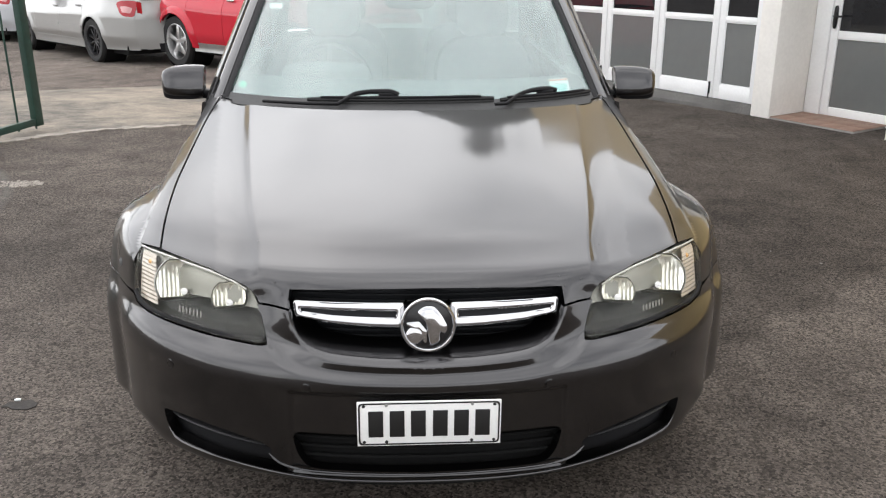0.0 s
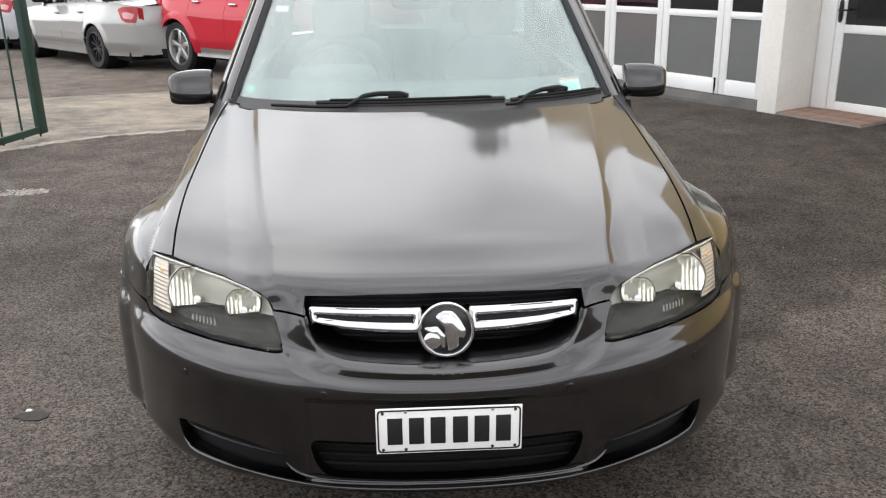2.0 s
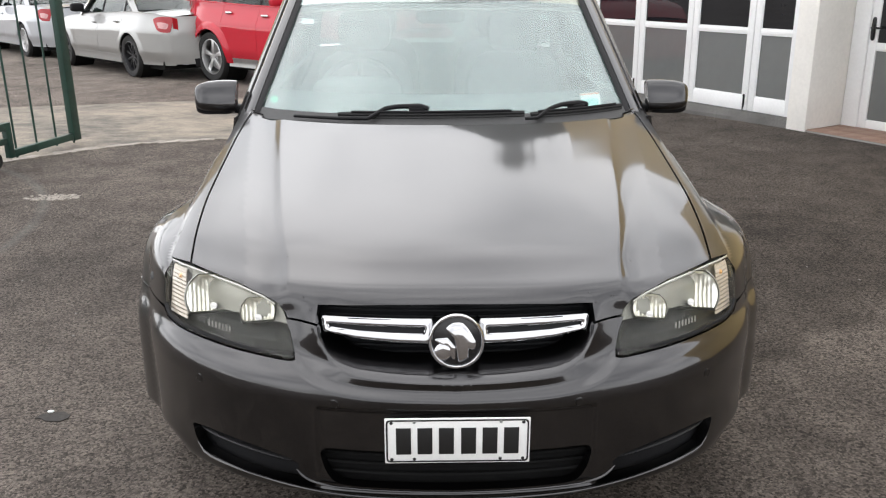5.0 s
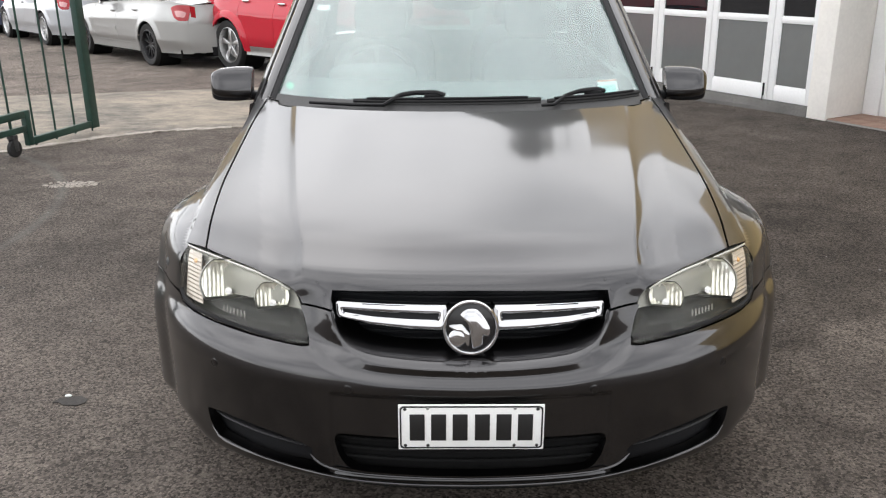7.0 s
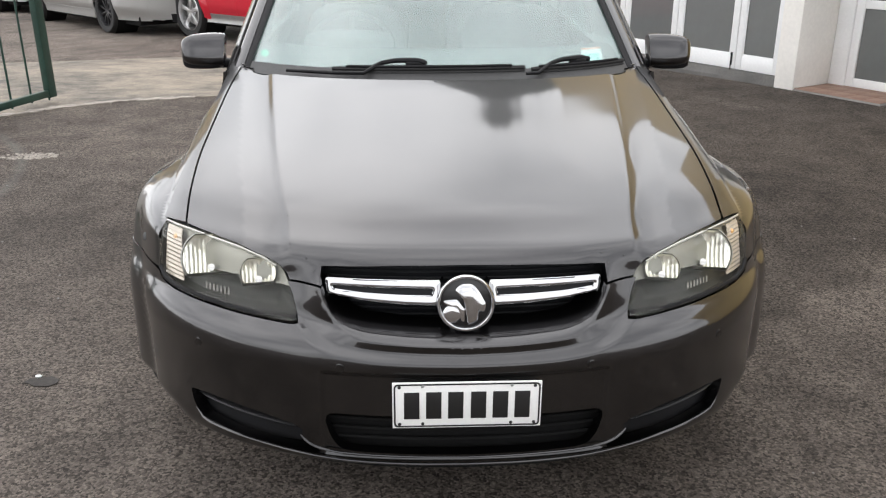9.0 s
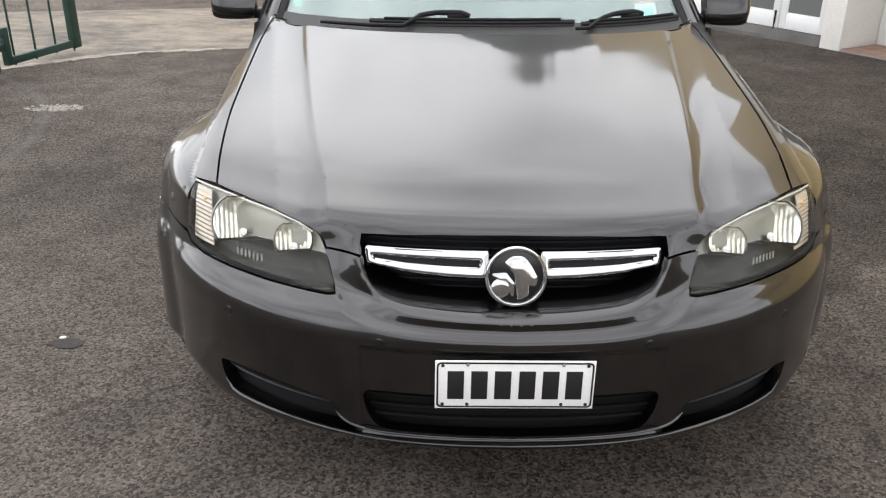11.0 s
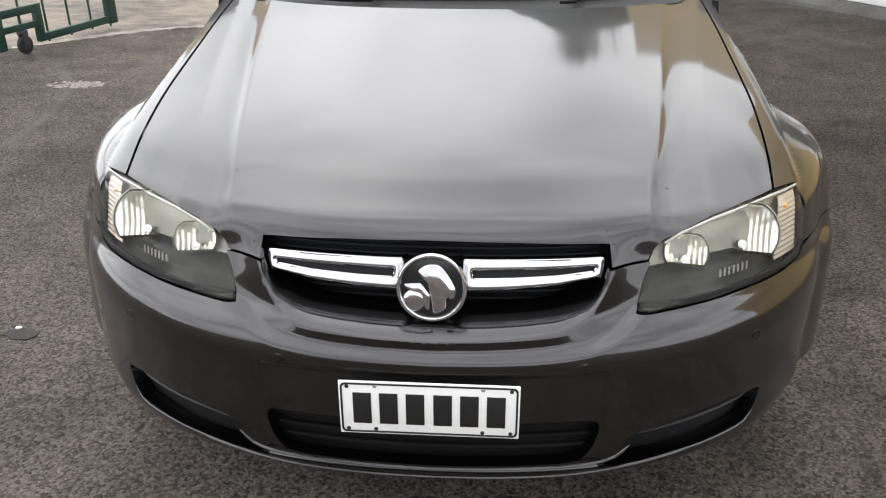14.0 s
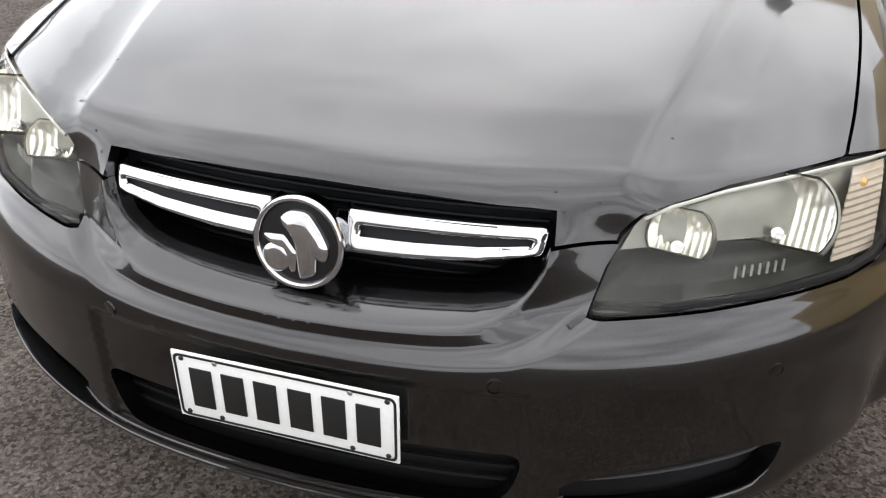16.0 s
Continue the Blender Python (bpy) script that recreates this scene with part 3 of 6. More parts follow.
def nose(x, w, out=0.0):
    """The swept skin of the front: x across, w along the profile. out: metres proud of it."""
    a, s = abs(x), 1 if x >= 0 else -1
    z, q = float(np.interp(w, PROF_W, PROF_Z)), float(np.interp(w, PROF_W, PROF_Q))
    y = plan(a) + q
    if z < 0.5:
        y += 0.008 * smooth01((0.358 - a) / 0.016) * smooth01((0.494 - z) / 0.012) * smooth01((z - 0.25) / 0.01)
        a -= 0.035 * smooth01((0.285 - z) / 0.06) * smooth01((a - 0.72) / 0.15)
    # the valley that runs round the foot of the grille and up beside it, above the bright shoulder
    if 0.50 < z < 0.78 and a < 0.57:
        g = min(seg_gap(a, z, p, r) for p, r in zip(grille_edge, grille_edge[1:]))
        foot = valley_foot(a)
        k = smooth01((a - 0.27) / 0.08)
        y += (0.018 + 0.008 * k) * (1 - (1 - min(g / (0.040 + 0.046 * k), 1)) ** 2) * smooth01((z - foot) / 0.026) * (1 - smooth01((a - 0.43) / 0.13)) * smooth01((0.78 - z) / 0.10)
    # swelling round the wheel arch, with a hollow before it
    d = math.hypot(y - ARCH_Y, z - ARCH_Z)
    if z < 0.75 and a > 0.75 and y < 1.1:
        a += (arch_swell(d) - 0.010 * math.exp(-(((d - ARCH_R - 0.105) / 0.028) ** 2)) * smooth01((0.60 - z) / 0.08)) * smooth01((z - 0.20) / 0.08)
    if q > 0.09:
        c = crease(q)
        drop = (0.0105 + 0.004 * smooth01((0.30 - q) / 0.2)) * smooth01((q - 0.088) / 0.06)
        run, ease = a - c, 0.021 + 0.010 * smooth01((0.30 - q) / 0.2)
        run = 0.003 * math.log1p(math.exp(min(run / 0.003, 40)))
        z -= drop * (1 - math.exp(-run / ease)) * (1 - smooth01((run - 0.05) / 0.17))
    return s * a, y - out, z


def both(half):
    """A closed outline from its right half, which runs from the middle round to the middle again."""
    return half + [(-x, w) for x, w in reversed(half) if abs(x) > 1e-6]


def in_w(pts):
    return [(x, w_of_z(z)) for x, z in pts]


def arch_point(z):
    """Where the bumper's skin meets the wheel arch, at a height."""
    want = ARCH_Y - math.sqrt(ARCH_R**2 - (z - ARCH_Z) ** 2) - q_of_z(z)
    lo, hi = 0.5, 0.972
    for _ in range(40):
        mid = (lo + hi) / 2
        lo, hi = (mid, hi) if plan(mid) < want else (lo, mid)
    return lo


car = thing("car", "dark charcoal grey sedan parked on the asphalt, front towards the viewer", "car", pose(0, 0, 0, 0, 0.6, 0))

lamp_edge = [(.727, .7535), (.795, .753), (.811, .69), (.8125, .628), (.801, .604), (.76, .5955), (.64, .593), (.52, .590), (.413, .587),
             (.428, .64), (.441, .683), (.463, .708), (.50, .729), (.57, .745), (.65, .751)]
fascia_half = in_w(grille_edge + [(.438, .6705), (.424, .64), (.409, .5835), (.52, .5865), (.64, .5895), (.76, .5915), (.804, .5995), (.817, .616)])
fascia_half += [(arch_point(z) if k else 0.85, w_of_z(z)) for k, z in enumerate([.619] + steps(.617, .30, 14))]
fascia_half += in_w([(.892, .252), (.80, .243), (.65, .238), (.5, .238), (.3, .227), (0, .222)])
intake = in_w([(-.350, .374), (.350, .374), (.340, .315), (.318, .279), (.29, .268), (.15, .266), (0, .264), (-.15, .266), (-.29, .268), (-.318, .279), (-.340, .315)])
fog = [(.716, .352), (.66, .359), (.59, .358), (.51, .350), (.43, .335), (.402, .319), (.409, .303), (.392, .281), (.362, .268), (.362, .257), (.44, .261), (.52, .267), (.60, .271), (.687, .281), (.709, .310)]
fog_r, fog_l = rounded(in_w(fog), 0.010), rounded(in_w([(-x, z) for x, z in reversed(fog)]), 0.010)
rows = [(sx * x, w_of_z(valley_foot(x) + o)) for sx in (1, -1) for x in steps(.004, .46, 60) for o in (-.016, -.008, -.003, .002, .007, .012, .017, .022, .027, .033, .040)]
bumper = panel("bumper", both(fascia_half), nose, PAINT, car, 0.0105, [rounded(intake, 0.03), fog_r, fog_l], 0.03, extra=rows, label="dark grey painted front bumper, slightly dusty")

shut = curve_through([.38, .52, .83, 1.21, 1.46, 1.62], [.7285, .7475, .769, .7715, .761, .735])
hood_half = [(0, w_of_q(1.215)), (.40, w_of_q(1.213)), (.66, w_of_q(1.212)), (.732, w_of_q(1.236))]
hood_half += [(shut(y) - .0035, w_of_q(y - plan(shut(y) - .0035))) for y in steps(1.495, .40, 30)]
hood_half += in_w([(.7245, .7585), (.65, .7555), (.57, .7495), (.50, .734), (.46, .714), (.437, .688), (.433, .676), (.356, .676), (.351, .7165)]) + [(.17, w_of_z(.7245)), (0, w_of_z(.727))]
fold = [(sx * (crease(q) + o), w_of_q(q)) for sx in (1, -1) for q in steps(.088, 1.21, 90) for o in (-.020, -.011, -.006, -.003, 0, .003, .006, .010, .016, .024, .034, .048)]
hood = panel("hood", both(hood_half), nose, PAINT, car, 0.018, (), 0.02, label="dark grey hood with two soft creases and stone chips", extra=fold)

# stone chips in the paint of the hood
for cx, cz in ((.484, .782), (.345, .7385), (.36, .716), (-.39, .7295), (-.45, .79), (.405, .727), (-.37, .704)):
    bm = bmesh.new()
    lathe(bm, [(0.0001, 0.0006), (0.0017, 0.0005), (0.0024, 0.0)], 7)
    p = Vector(nose(cx, w_of_z(cz), 0.0006))
    n = (Vector(nose(cx + .01, w_of_z(cz))) - p).cross(Vector(nose(cx, w_of_z(cz) + .01)) - p).normalized()
    bmesh.ops.transform(bm, matrix=Matrix.Translation(p) @ (-n).to_track_quat("Z", "Y").to_matrix().to_4x4() if n.z < 0 else Matrix.Translation(p) @ n.to_track_quat("Z", "Y").to_matrix().to_4x4(), verts=bm.verts)
    part("stone_chip", bm, GREY_PLASTIC, hood)

# behind the openings
bm = bmesh.new()
sheet(bm, lambda x, z: (x, plan(abs(x)) + 0.190, z), steps(-.37, .37, 30), steps(.545, .745, 12))
grille = part("grille", solid(bm, 0.01), GRILLE_BLACK, car, "black grille with chrome bars and a round badge")
for k in range(9):
    z = .575 + k * .0165
    bm = bmesh.new()
    tube(bm, [(x, plan(abs(x)) + 0.172, z) for x in steps(-.335, .335, 14)], 0.003, 6)
    part("slat", bm, GRILLE_BLACK, grille)
# painted lip rolling in round the foot of the grille opening
lip_run = curve_through([p[0] for p in grille_edge[:5]], [p[1] for p in grille_edge[:5]])
right = [(x, lip_run(x)) for x in steps(0, .29, 22)] + [(.305, .5865), (.318, .595), (.329, .607), (.337, .62), (.344, .635), (.349, .649), (.352, .6705)]
run = [(-x, z) for x, z in reversed(right[1:])] + right
bm = bmesh.new()
rows = []
for i, (x, z) in enumerate(run):
    ax, az = run[max(i - 1, 0)]
    bx, bz = run[min(i + 1, len(run) - 1)]
    l = math.hypot(bx - ax, bz - az)
    nx, nz = -(bz - az) / l, (bx - ax) / l
    k = .35 + .65 * smooth01((.675 - z) / .05)
    y0 = plan(abs(x)) + q_of_z(z)
    rows.append([bm.verts.new((x + nx * i2 * k, y0 + d, z + nz * i2 * k)) for i2, d in ((-.0005, .0), (.002, .002), (.006, .010), (.012, .028), (.019, .052), (.025, .080), (.030, .110))])
for r0, r1 in zip(rows, rows[1:]):
    for i in range(6):
        bm.faces.new((r0[i], r1[i], r1[i + 1], r0[i + 1]))
part("surround", bm, PAINT, grille, "dark grey painted lip round the grille")
bm = bmesh.new()
sheet(bm, lambda x, z: (x, plan(abs(x)) + 0.075, z), steps(-.36, .36, 20), steps(.24, .39, 6))
lower = part("lower_grille", solid(bm, 0.01), DARK_LINER, bumper, "black lower air intake")
for z in (.285, .312, .339):
    bm = bmesh.new()
    tube(bm, [(x, plan(abs(x)) + 0.05, z) for x in steps(-.34, .34, 14)], 0.004, 6)
    part("slat", bm, DARK_LINER, lower)
for s in (1, -1):
    bm = bmesh.new()
    sheet(bm, lambda x, z: (s * x, plan(x) + 0.05, z), steps(.375, .74, 16), steps(.255, .40, 6))
    pan = part("fog_recess", solid(bm, 0.008), BLACK, bumper, "black recess in the bumper corner")
    bm = bmesh.new()
    rows = []
    for t in steps(0, 1, 18):
        x, z = .400 + .306 * t, .312 + .018 * t ** 0.8
        k = min(1, .25 + 6 * t, .25 + 6 * (1 - t))
        rows.append([bm.verts.new((s * x, plan(x) + .022 + dy * k + .012 * (1 - k), z + dz * k)) for dy, dz in ((.030, .006), (.010, .0045), (.003, .0025), (0, -.001), (.003, -.004), (.030, -.010))])
    for r0, r1 in zip(rows, rows[1:]):
        for i in range(5):
            bm.faces.new((r0[i], r0[i + 1], r1[i + 1], r1[i]))
    part("blade", bm, SATIN_BLACK, pan, "dark satin blade across the recess")
# the splitter's upper edge, and the rolled edge of the skin above it
def edge_bar(name, run, radius, proud):
    f = curve_through([p[0] for p in run], [p[1] for p in run])
    xs = steps(0, run[-1][0], 34)
    bm = bmesh.new()
    half = [(x, plan(x) - proud, f(x)) for x in xs]
    tube(bm, [(-x, y, z) for x, y, z in reversed(half[1:])] + half, [radius * .3] + [radius] * (2 * len(xs) - 3) + [radius * .3], 8)
    part(name, bm, PAINT, bumper)


edge_bar("lip", [(0, .2455), (.15, .246), (.29, .248), (.363, .252), (.438, .258), (.516, .264), (.60, .268), (.66, .271), (.688, .279), (.704, .300)], .0036, .003)
edge_bar("rolled_edge", [(0, .264), (.15, .2655), (.29, .2675), (.348, .2715), (.37, .276), (.392, .286), (.412, .306)], .0032, .001)
# under the nose
bm = bmesh.new()
sheet(bm, lambda x, t: (x, plan(abs(x)) + .03 + t * (1.6 - plan(abs(x))), .222 + .03 * (abs(x) / .8) ** 2 - .02 * t), steps(-.80, .80, 24), steps(0, 1, 6))
part("undertray", solid(bm, 0.01), DARK_LINER, car)
bm = bmesh.new()
sheet(bm, lambda x, z: (x, .62 + .12 * abs(x), z), steps(-.86, .86, 12), steps(.22, .74, 6))
part("radiator_panel", solid(bm, 0.01), DARK_LINER, car)

for x, z in ((.306, .503), (-.306, .503), (.676, .50), (-.676, .50)):
    p, n = Vector(nose(x, w_of_z(z))), Vector((0.55 * x / .676 * 1.25, -1, 0)).normalized()
    m = Matrix.Translation(p) @ n.to_track_quat("Z", "Y").to_matrix().to_4x4()
    bm = bmesh.new()
    rings = lathe(bm, [(.0126, -.003), (.0126, .0006), (.0108, .0012), (.0104, -.0012), (.0096, -.001), (.0092, .0008), (.0002, .0014)], 24, m)
    part("parking_sensor", bm, PAINT, bumper)

# number plate: characters as plain bars
plate = part("number_plate", boxed(-.18, .18, -.012, -.0075, .357, .482, bevel=0.0018), WHITE_PLATE, car, "white number plate with black border and bars")
bm = bmesh.new()
for r, y0, d in ((.0, -.0125, 0),):
    outer = rounded([(-.1765, .3605), (.1765, .3605), (.1765, .4785), (-.1765, .4785)], .012, 5)
    inner = rounded([(-.1725, .3645), (.1725, .3645), (.1725, .4745), (-.1725, .4745)], .009, 5)
    va, vb = [[bm.verts.new((x, -.0130, z)) for x, z in o] for o in (outer, inner)]
    for i in range(len(va)):
        j = (i + 1) % len(va)
        bm.faces.new((va[i], va[j], vb[j], vb[i]))
part("border", solid(bm, 0.0008), PLATE_BLACK, plate, "black printed border")
for x in (-.1335, -.0805, -.0275, .0275, .0805, .1335):
    part("bar", boxed(x - .0185, x + .0185, -.0140, -.0118, .383, .456, bevel=0.0008), PLATE_BLACK, plate, "raised black bar")
for x, z in ((-.107, .472), (.107, .472), (-.107, .369), (.107, .369), (-.163, .470), (.163, .470), (-.163, .369), (.163, .369)):
    m = pose(x, -.0118, z, 90, 0, 0)
    part("screw", capped([(.0042, 0), (.0042, .0012), (.003, .0022)], 12, m), STEEL if abs(x) < .12 and z > .4 else PLATE_BLACK, plate)

# chrome bars of the grille: a rounded frame about a dark slot
BAR_OUT = [(.060, .0005), (.150, .0025), (.250, .009), (.336, .0215), (.3395, .029), (.3425, .055), (.336, .0575), (.060, .058)]
BAR_SLOT = [(.080, .0225), (.160, .0235), (.250, .0265), (.322, .0325), (.325, .0385), (.322, .0405), (.200, .0385), (.080, .037)]


def bar_lift(s):
    loops = [rounded(o, .004, 3) for o in (BAR_OUT, BAR_SLOT)]

    def f(x, h):
        d0, d1 = [min(seg_gap(x, h, p, r) for p, r in zip(lp, lp[1:] + lp[:1])) for lp in loops]
        t = d0 / max(d0 + d1, 1e-6)
        z = .6305 + h
        return s * x, plan(x) + q_of_z(z) + .028 - .010 * math.sin(math.pi * t) ** .8, z
    return f


for s in (1, -1):
    panel("chrome_bar", rounded(BAR_OUT, .004, 3), bar_lift(s), CHROME, grille, 0.0035, [rounded(BAR_SLOT, .003, 3)], 0.022, eps=3e-4, flip=(s < 0), label="polished chrome grille bar with a slot")
    bm = bmesh.new()
    sheet(bm, lambda x, z: (s * x, plan(x) + q_of_z(z) + .036, z), steps(.070, .330, 16), steps(.648, .674, 3))
    part("slot_insert", solid(bm, .003), GRILLE_BLACK, grille)

# round badge: chrome ring, black field, plain raised shapes
m_badge = Matrix.Translation((0, .083, .646)) @ pose(0, 0, 0, 80, 0, 0)
badge = part("badge", capped([(.060, -.02), (.060, .004), (.03, .0062), (.001, .0068)], 48, m_badge), GLOSS_BLACK, grille, "round badge with chrome ring and plain chrome relief")
bm = bmesh.new()
lathe(bm, [(.0655 + .0055 * math.cos(a), .004 + .0075 * math.sin(a)) for a in (2 * math.pi * k / 10 for k in range(10))], 56, m_badge, close=True)
lathe(bm, [(.0655, -.03), (.0655, .002)], 56, m_badge)
part("ring", bm, CHROME, badge, "chrome ring")


def relief(outline, h, name):
    bm = bmesh.new()
    c = Vector((sum(p[0] for p in outline) / len(outline), sum(p[1] for p in outline) / len(outline)))
    rings = []
    for k, lift in ((1.0, 0.0), (.98, .55), (.86, .85), (.6, 1.0), (.3, 1.04)):
        rings.append([bm.verts.new(m_badge @ Vector((c.x + (x - c.x) * k, c.y + (z - c.y) * k, .004 + h * lift))) for x, z in outline])
    for a, r in zip(rings, rings[1:]):
        for i in range(len(a)):
            j = (i + 1) % len(a)
            bm.faces.new((a[i], a[j], r[j], r[i]))
    bm.faces.new(rings[-1])
    part(name, bm, CHROME, badge)


relief(rounded([(-.030, .034), (-.012, .050), (.016, .050), (.036, .024), (.050, -.004), (.044, -.024), (.030, -.016), (.030, -.044), (.004, -.056), (.0, -.030), (-.004, .0), (-.012, .016)], .010, 4), .011, "relief")
relief([(-.034 + .0225 * math.cos(a), -.026 + .0225 * math.sin(a)) for a in (2 * math.pi * k / 20 for k in range(20))], .006, "relief")
relief(rounded([(-.054, .008), (-.022, .010), (-.001, -.016), (-.004, -.046), (-.011, -.046), (-.008, -.018), (-.024, .0), (-.054, .0)], .004, 3), .005, "relief")

# headlights
for s in (1, -1):
    edge = in_w([(s * x, z) for x, z in (lamp_edge if s > 0 else list(reversed(lamp_edge)))])
    lamp = panel("headlight", edge, lambda x, w: nose(x, w, -.001), LENS, car, 0.018, (), 0.02, label="headlight with slightly hazed clear lens")
    # dark housing behind the lens, stepped back to a shelf below the reflectors

    def bowl(x, w):
        z = float(np.interp(w, PROF_W, PROF_Z))
        d = smooth01((z - .590) / .012) * smooth01((.7525 - z) / .012) * smooth01((abs(x) - .415) / .05) * smooth01((.81 - abs(x)) / .03)
        return nose(x, w, -(.012 + d * (.040 + .045 * smooth01((z - .625) / .012))))

    panel("housing", edge, bowl, LAMP_HOUSING, lamp, 0.008, (), 0.004, label="dark lamp housing")
    # satin bezel round the reflectors, above the dark shelf
    bezel = [(.438, .642), (.50, .652), (.56, .660), (.64, .657), (.700, .650), (.735, .632), (.792, .628), (.786, .742), (.730, .744), (.66, .742), (.58, .737), (.51, .722), (.474, .703), (.452, .675)]
    panel("bezel", in_w([(s * x, z) for x, z in (bezel if s > 0 else list(reversed(bezel)))]), lambda x, w: nose(x, w, -.047), LAMP_CHROME, lamp, 0.012, (), 0.015, label="satin chrome bezel")
    for name, cx, cz, r, deep in (("reflector", .650, .686, .070, .030), ("small_reflector", .516, .674, .043, .022)):
        cy = plan(cx) + q_of_z(cz) + .036
        m = Matrix.Translation((s * cx, cy, cz)) @ pose(0, 0, 0, 58, 0, s * -10)
        inv = m.inverted()
        n = 168

        def cut(v, k=1.0):
            q = inv @ v.co
            q.y = max(min(q.y, r * .86 * k), -r * .56 * k)
            return q
        bm = bmesh.new()
        lathe(bm, [(r, .010)] + [(r * k, deep * (k * k - 1)) for k in steps(1, .06, 30)], n, m)
        for v in bm.verts:
            q = cut(v)
            q.z += .0034 * abs(math.sin(q.x * 300)) * smooth01((r - abs(q.x)) / .01) * smooth01((.95 * r - q.y) / (.5 * r))
            q.z += .0012 * math.cos(math.atan2(q.y, q.x) * 9) * smooth01((math.hypot(q.x, q.y) - .3 * r) / (.3 * r)) * smooth01((q.y - .2 * r) / (.3 * r))
            v.co = m @ q
        bowl_ob = part(name, bm, REFLECTOR, lamp, "bright fluted reflector bowl")
        mb = m @ Matrix.Translation((0, -r * .36, deep * .12))
        part("bulb", capped([(.008, -deep), (.008, -deep * .5), (.005, -deep * .35)], 16, mb), STEEL, bowl_ob)
        part("bulb_shield", capped([(.006, -deep * .33), (.009, -deep * .2), (.009, deep * .1), (.006, deep * .14)], 16, mb), CHROME, bowl_ob)
        bm = bmesh.new()
        lathe(bm, [(r * 1.0, .006), (r * 1.03, .013), (r * 1.08, .010), (r * 1.10, -.02)], n, m)
        for v in bm.verts:
            v.co = m @ cut(v, 1.05)
        part("collar", bm, LAMP_CHROME, bowl_ob)
    # bright rim of the lens along the top
    bm = bmesh.new()
    tube(bm, [Vector(nose(s * x, w_of_z(z), -.004)) for x, z in ((.794, .7500), (.755, .7505), (.727, .751), (.65, .7485), (.57, .7425), (.50, .7265), (.465, .706))], .003, 8)
    part("rim", bm, LAMP_RIM, lamp)
    bm = bmesh.new()
    tube(bm, [Vector(nose(s * x, w_of_z(z), -.003)) for x, z in ((.415, .592), (.52, .5955), (.64, .5985), (.76, .602), (.793, .610), (.808, .63))], .007, 8)
    part("gasket", bm, BLACK, lamp)
    # ribbed indicator at the outer end
    bm = bmesh.new()
    rows = []
    for k in range(25):
        z = .612 + .128 * k / 24
        rows.append([bm.verts.new(Vector(nose(s * x, w_of_z(z), -.022 - .0034 * (k % 2)))) for x in steps(.733 + .010 * (z - .61) / .13, .798 - .008 * (z - .61) / .13, 3)])
    for a, b in zip(rows, rows[1:]):
        for i in range(3):
            bm.faces.new((a[i], a[i + 1], b[i + 1], b[i]))
    part("indicator", solid(bm, .002), CLEAR_LAMP, lamp, "ribbed clear indicator with amber bulb")
    part("indicator_bulb", capped([(.007, 0), (.007, .010), (.003, .015)], 14, Matrix.Translation((s * .760, .402, .712)) @ pose(0, 0, 0, 90, 0, 0)), AMBER, lamp, "amber bulb")
    # ribs low in the housing
    for k in range(7):
        x = .60 + .011 * k
        bm = bmesh.new()
        tube(bm, [Vector(nose(s * x, w_of_z(z), -.044)) for z in (.606, .614, .622)], .002, 6)
        part("rib", bm, STEEL, lamp)


# ---------------------------------------------------------------- fenders and the rest of its body
def z_top(y, x=.80):
    return float(np.interp(y - plan(x), PROF_Q, PROF_Z))


def plan_inverse(y):
    lo, hi = 0.0, 0.972
    for _ in range(30):
        mid = (lo + hi) / 2
        lo, hi = (mid, hi) if plan(mid) < y else (lo, mid)
    return lo


def fender_skin(s):
    def f(y, z):
        zs = z_top(y)
        shoulder = .80 + .040 * math.sin(math.pi / 2 * min(max((zs - z) / .055, 0), 1))
        rim = .812 - .45 * (y - .88) ** 2
        flare = shoulder + .130 * math.sin(math.pi / 2 * min(max((rim - z) / .11, 0), 1)) - .05 * smooth01((.36 - z) / .14) - .03 * smooth01((y - 1.1) / .3)
        hull = plan_inverse(y - q_of_z(min(z, .99)))
        d = max(.055 - abs(flare - hull), 0) / .055
        swell = arch_swell(math.hypot(y - ARCH_Y, z - ARCH_Z)) * smooth01((.80 - z) / .04) * smooth01((z - .20) / .08)
        return s * (min(flare, hull) - d * d * .0135 + swell), y, z
    return f


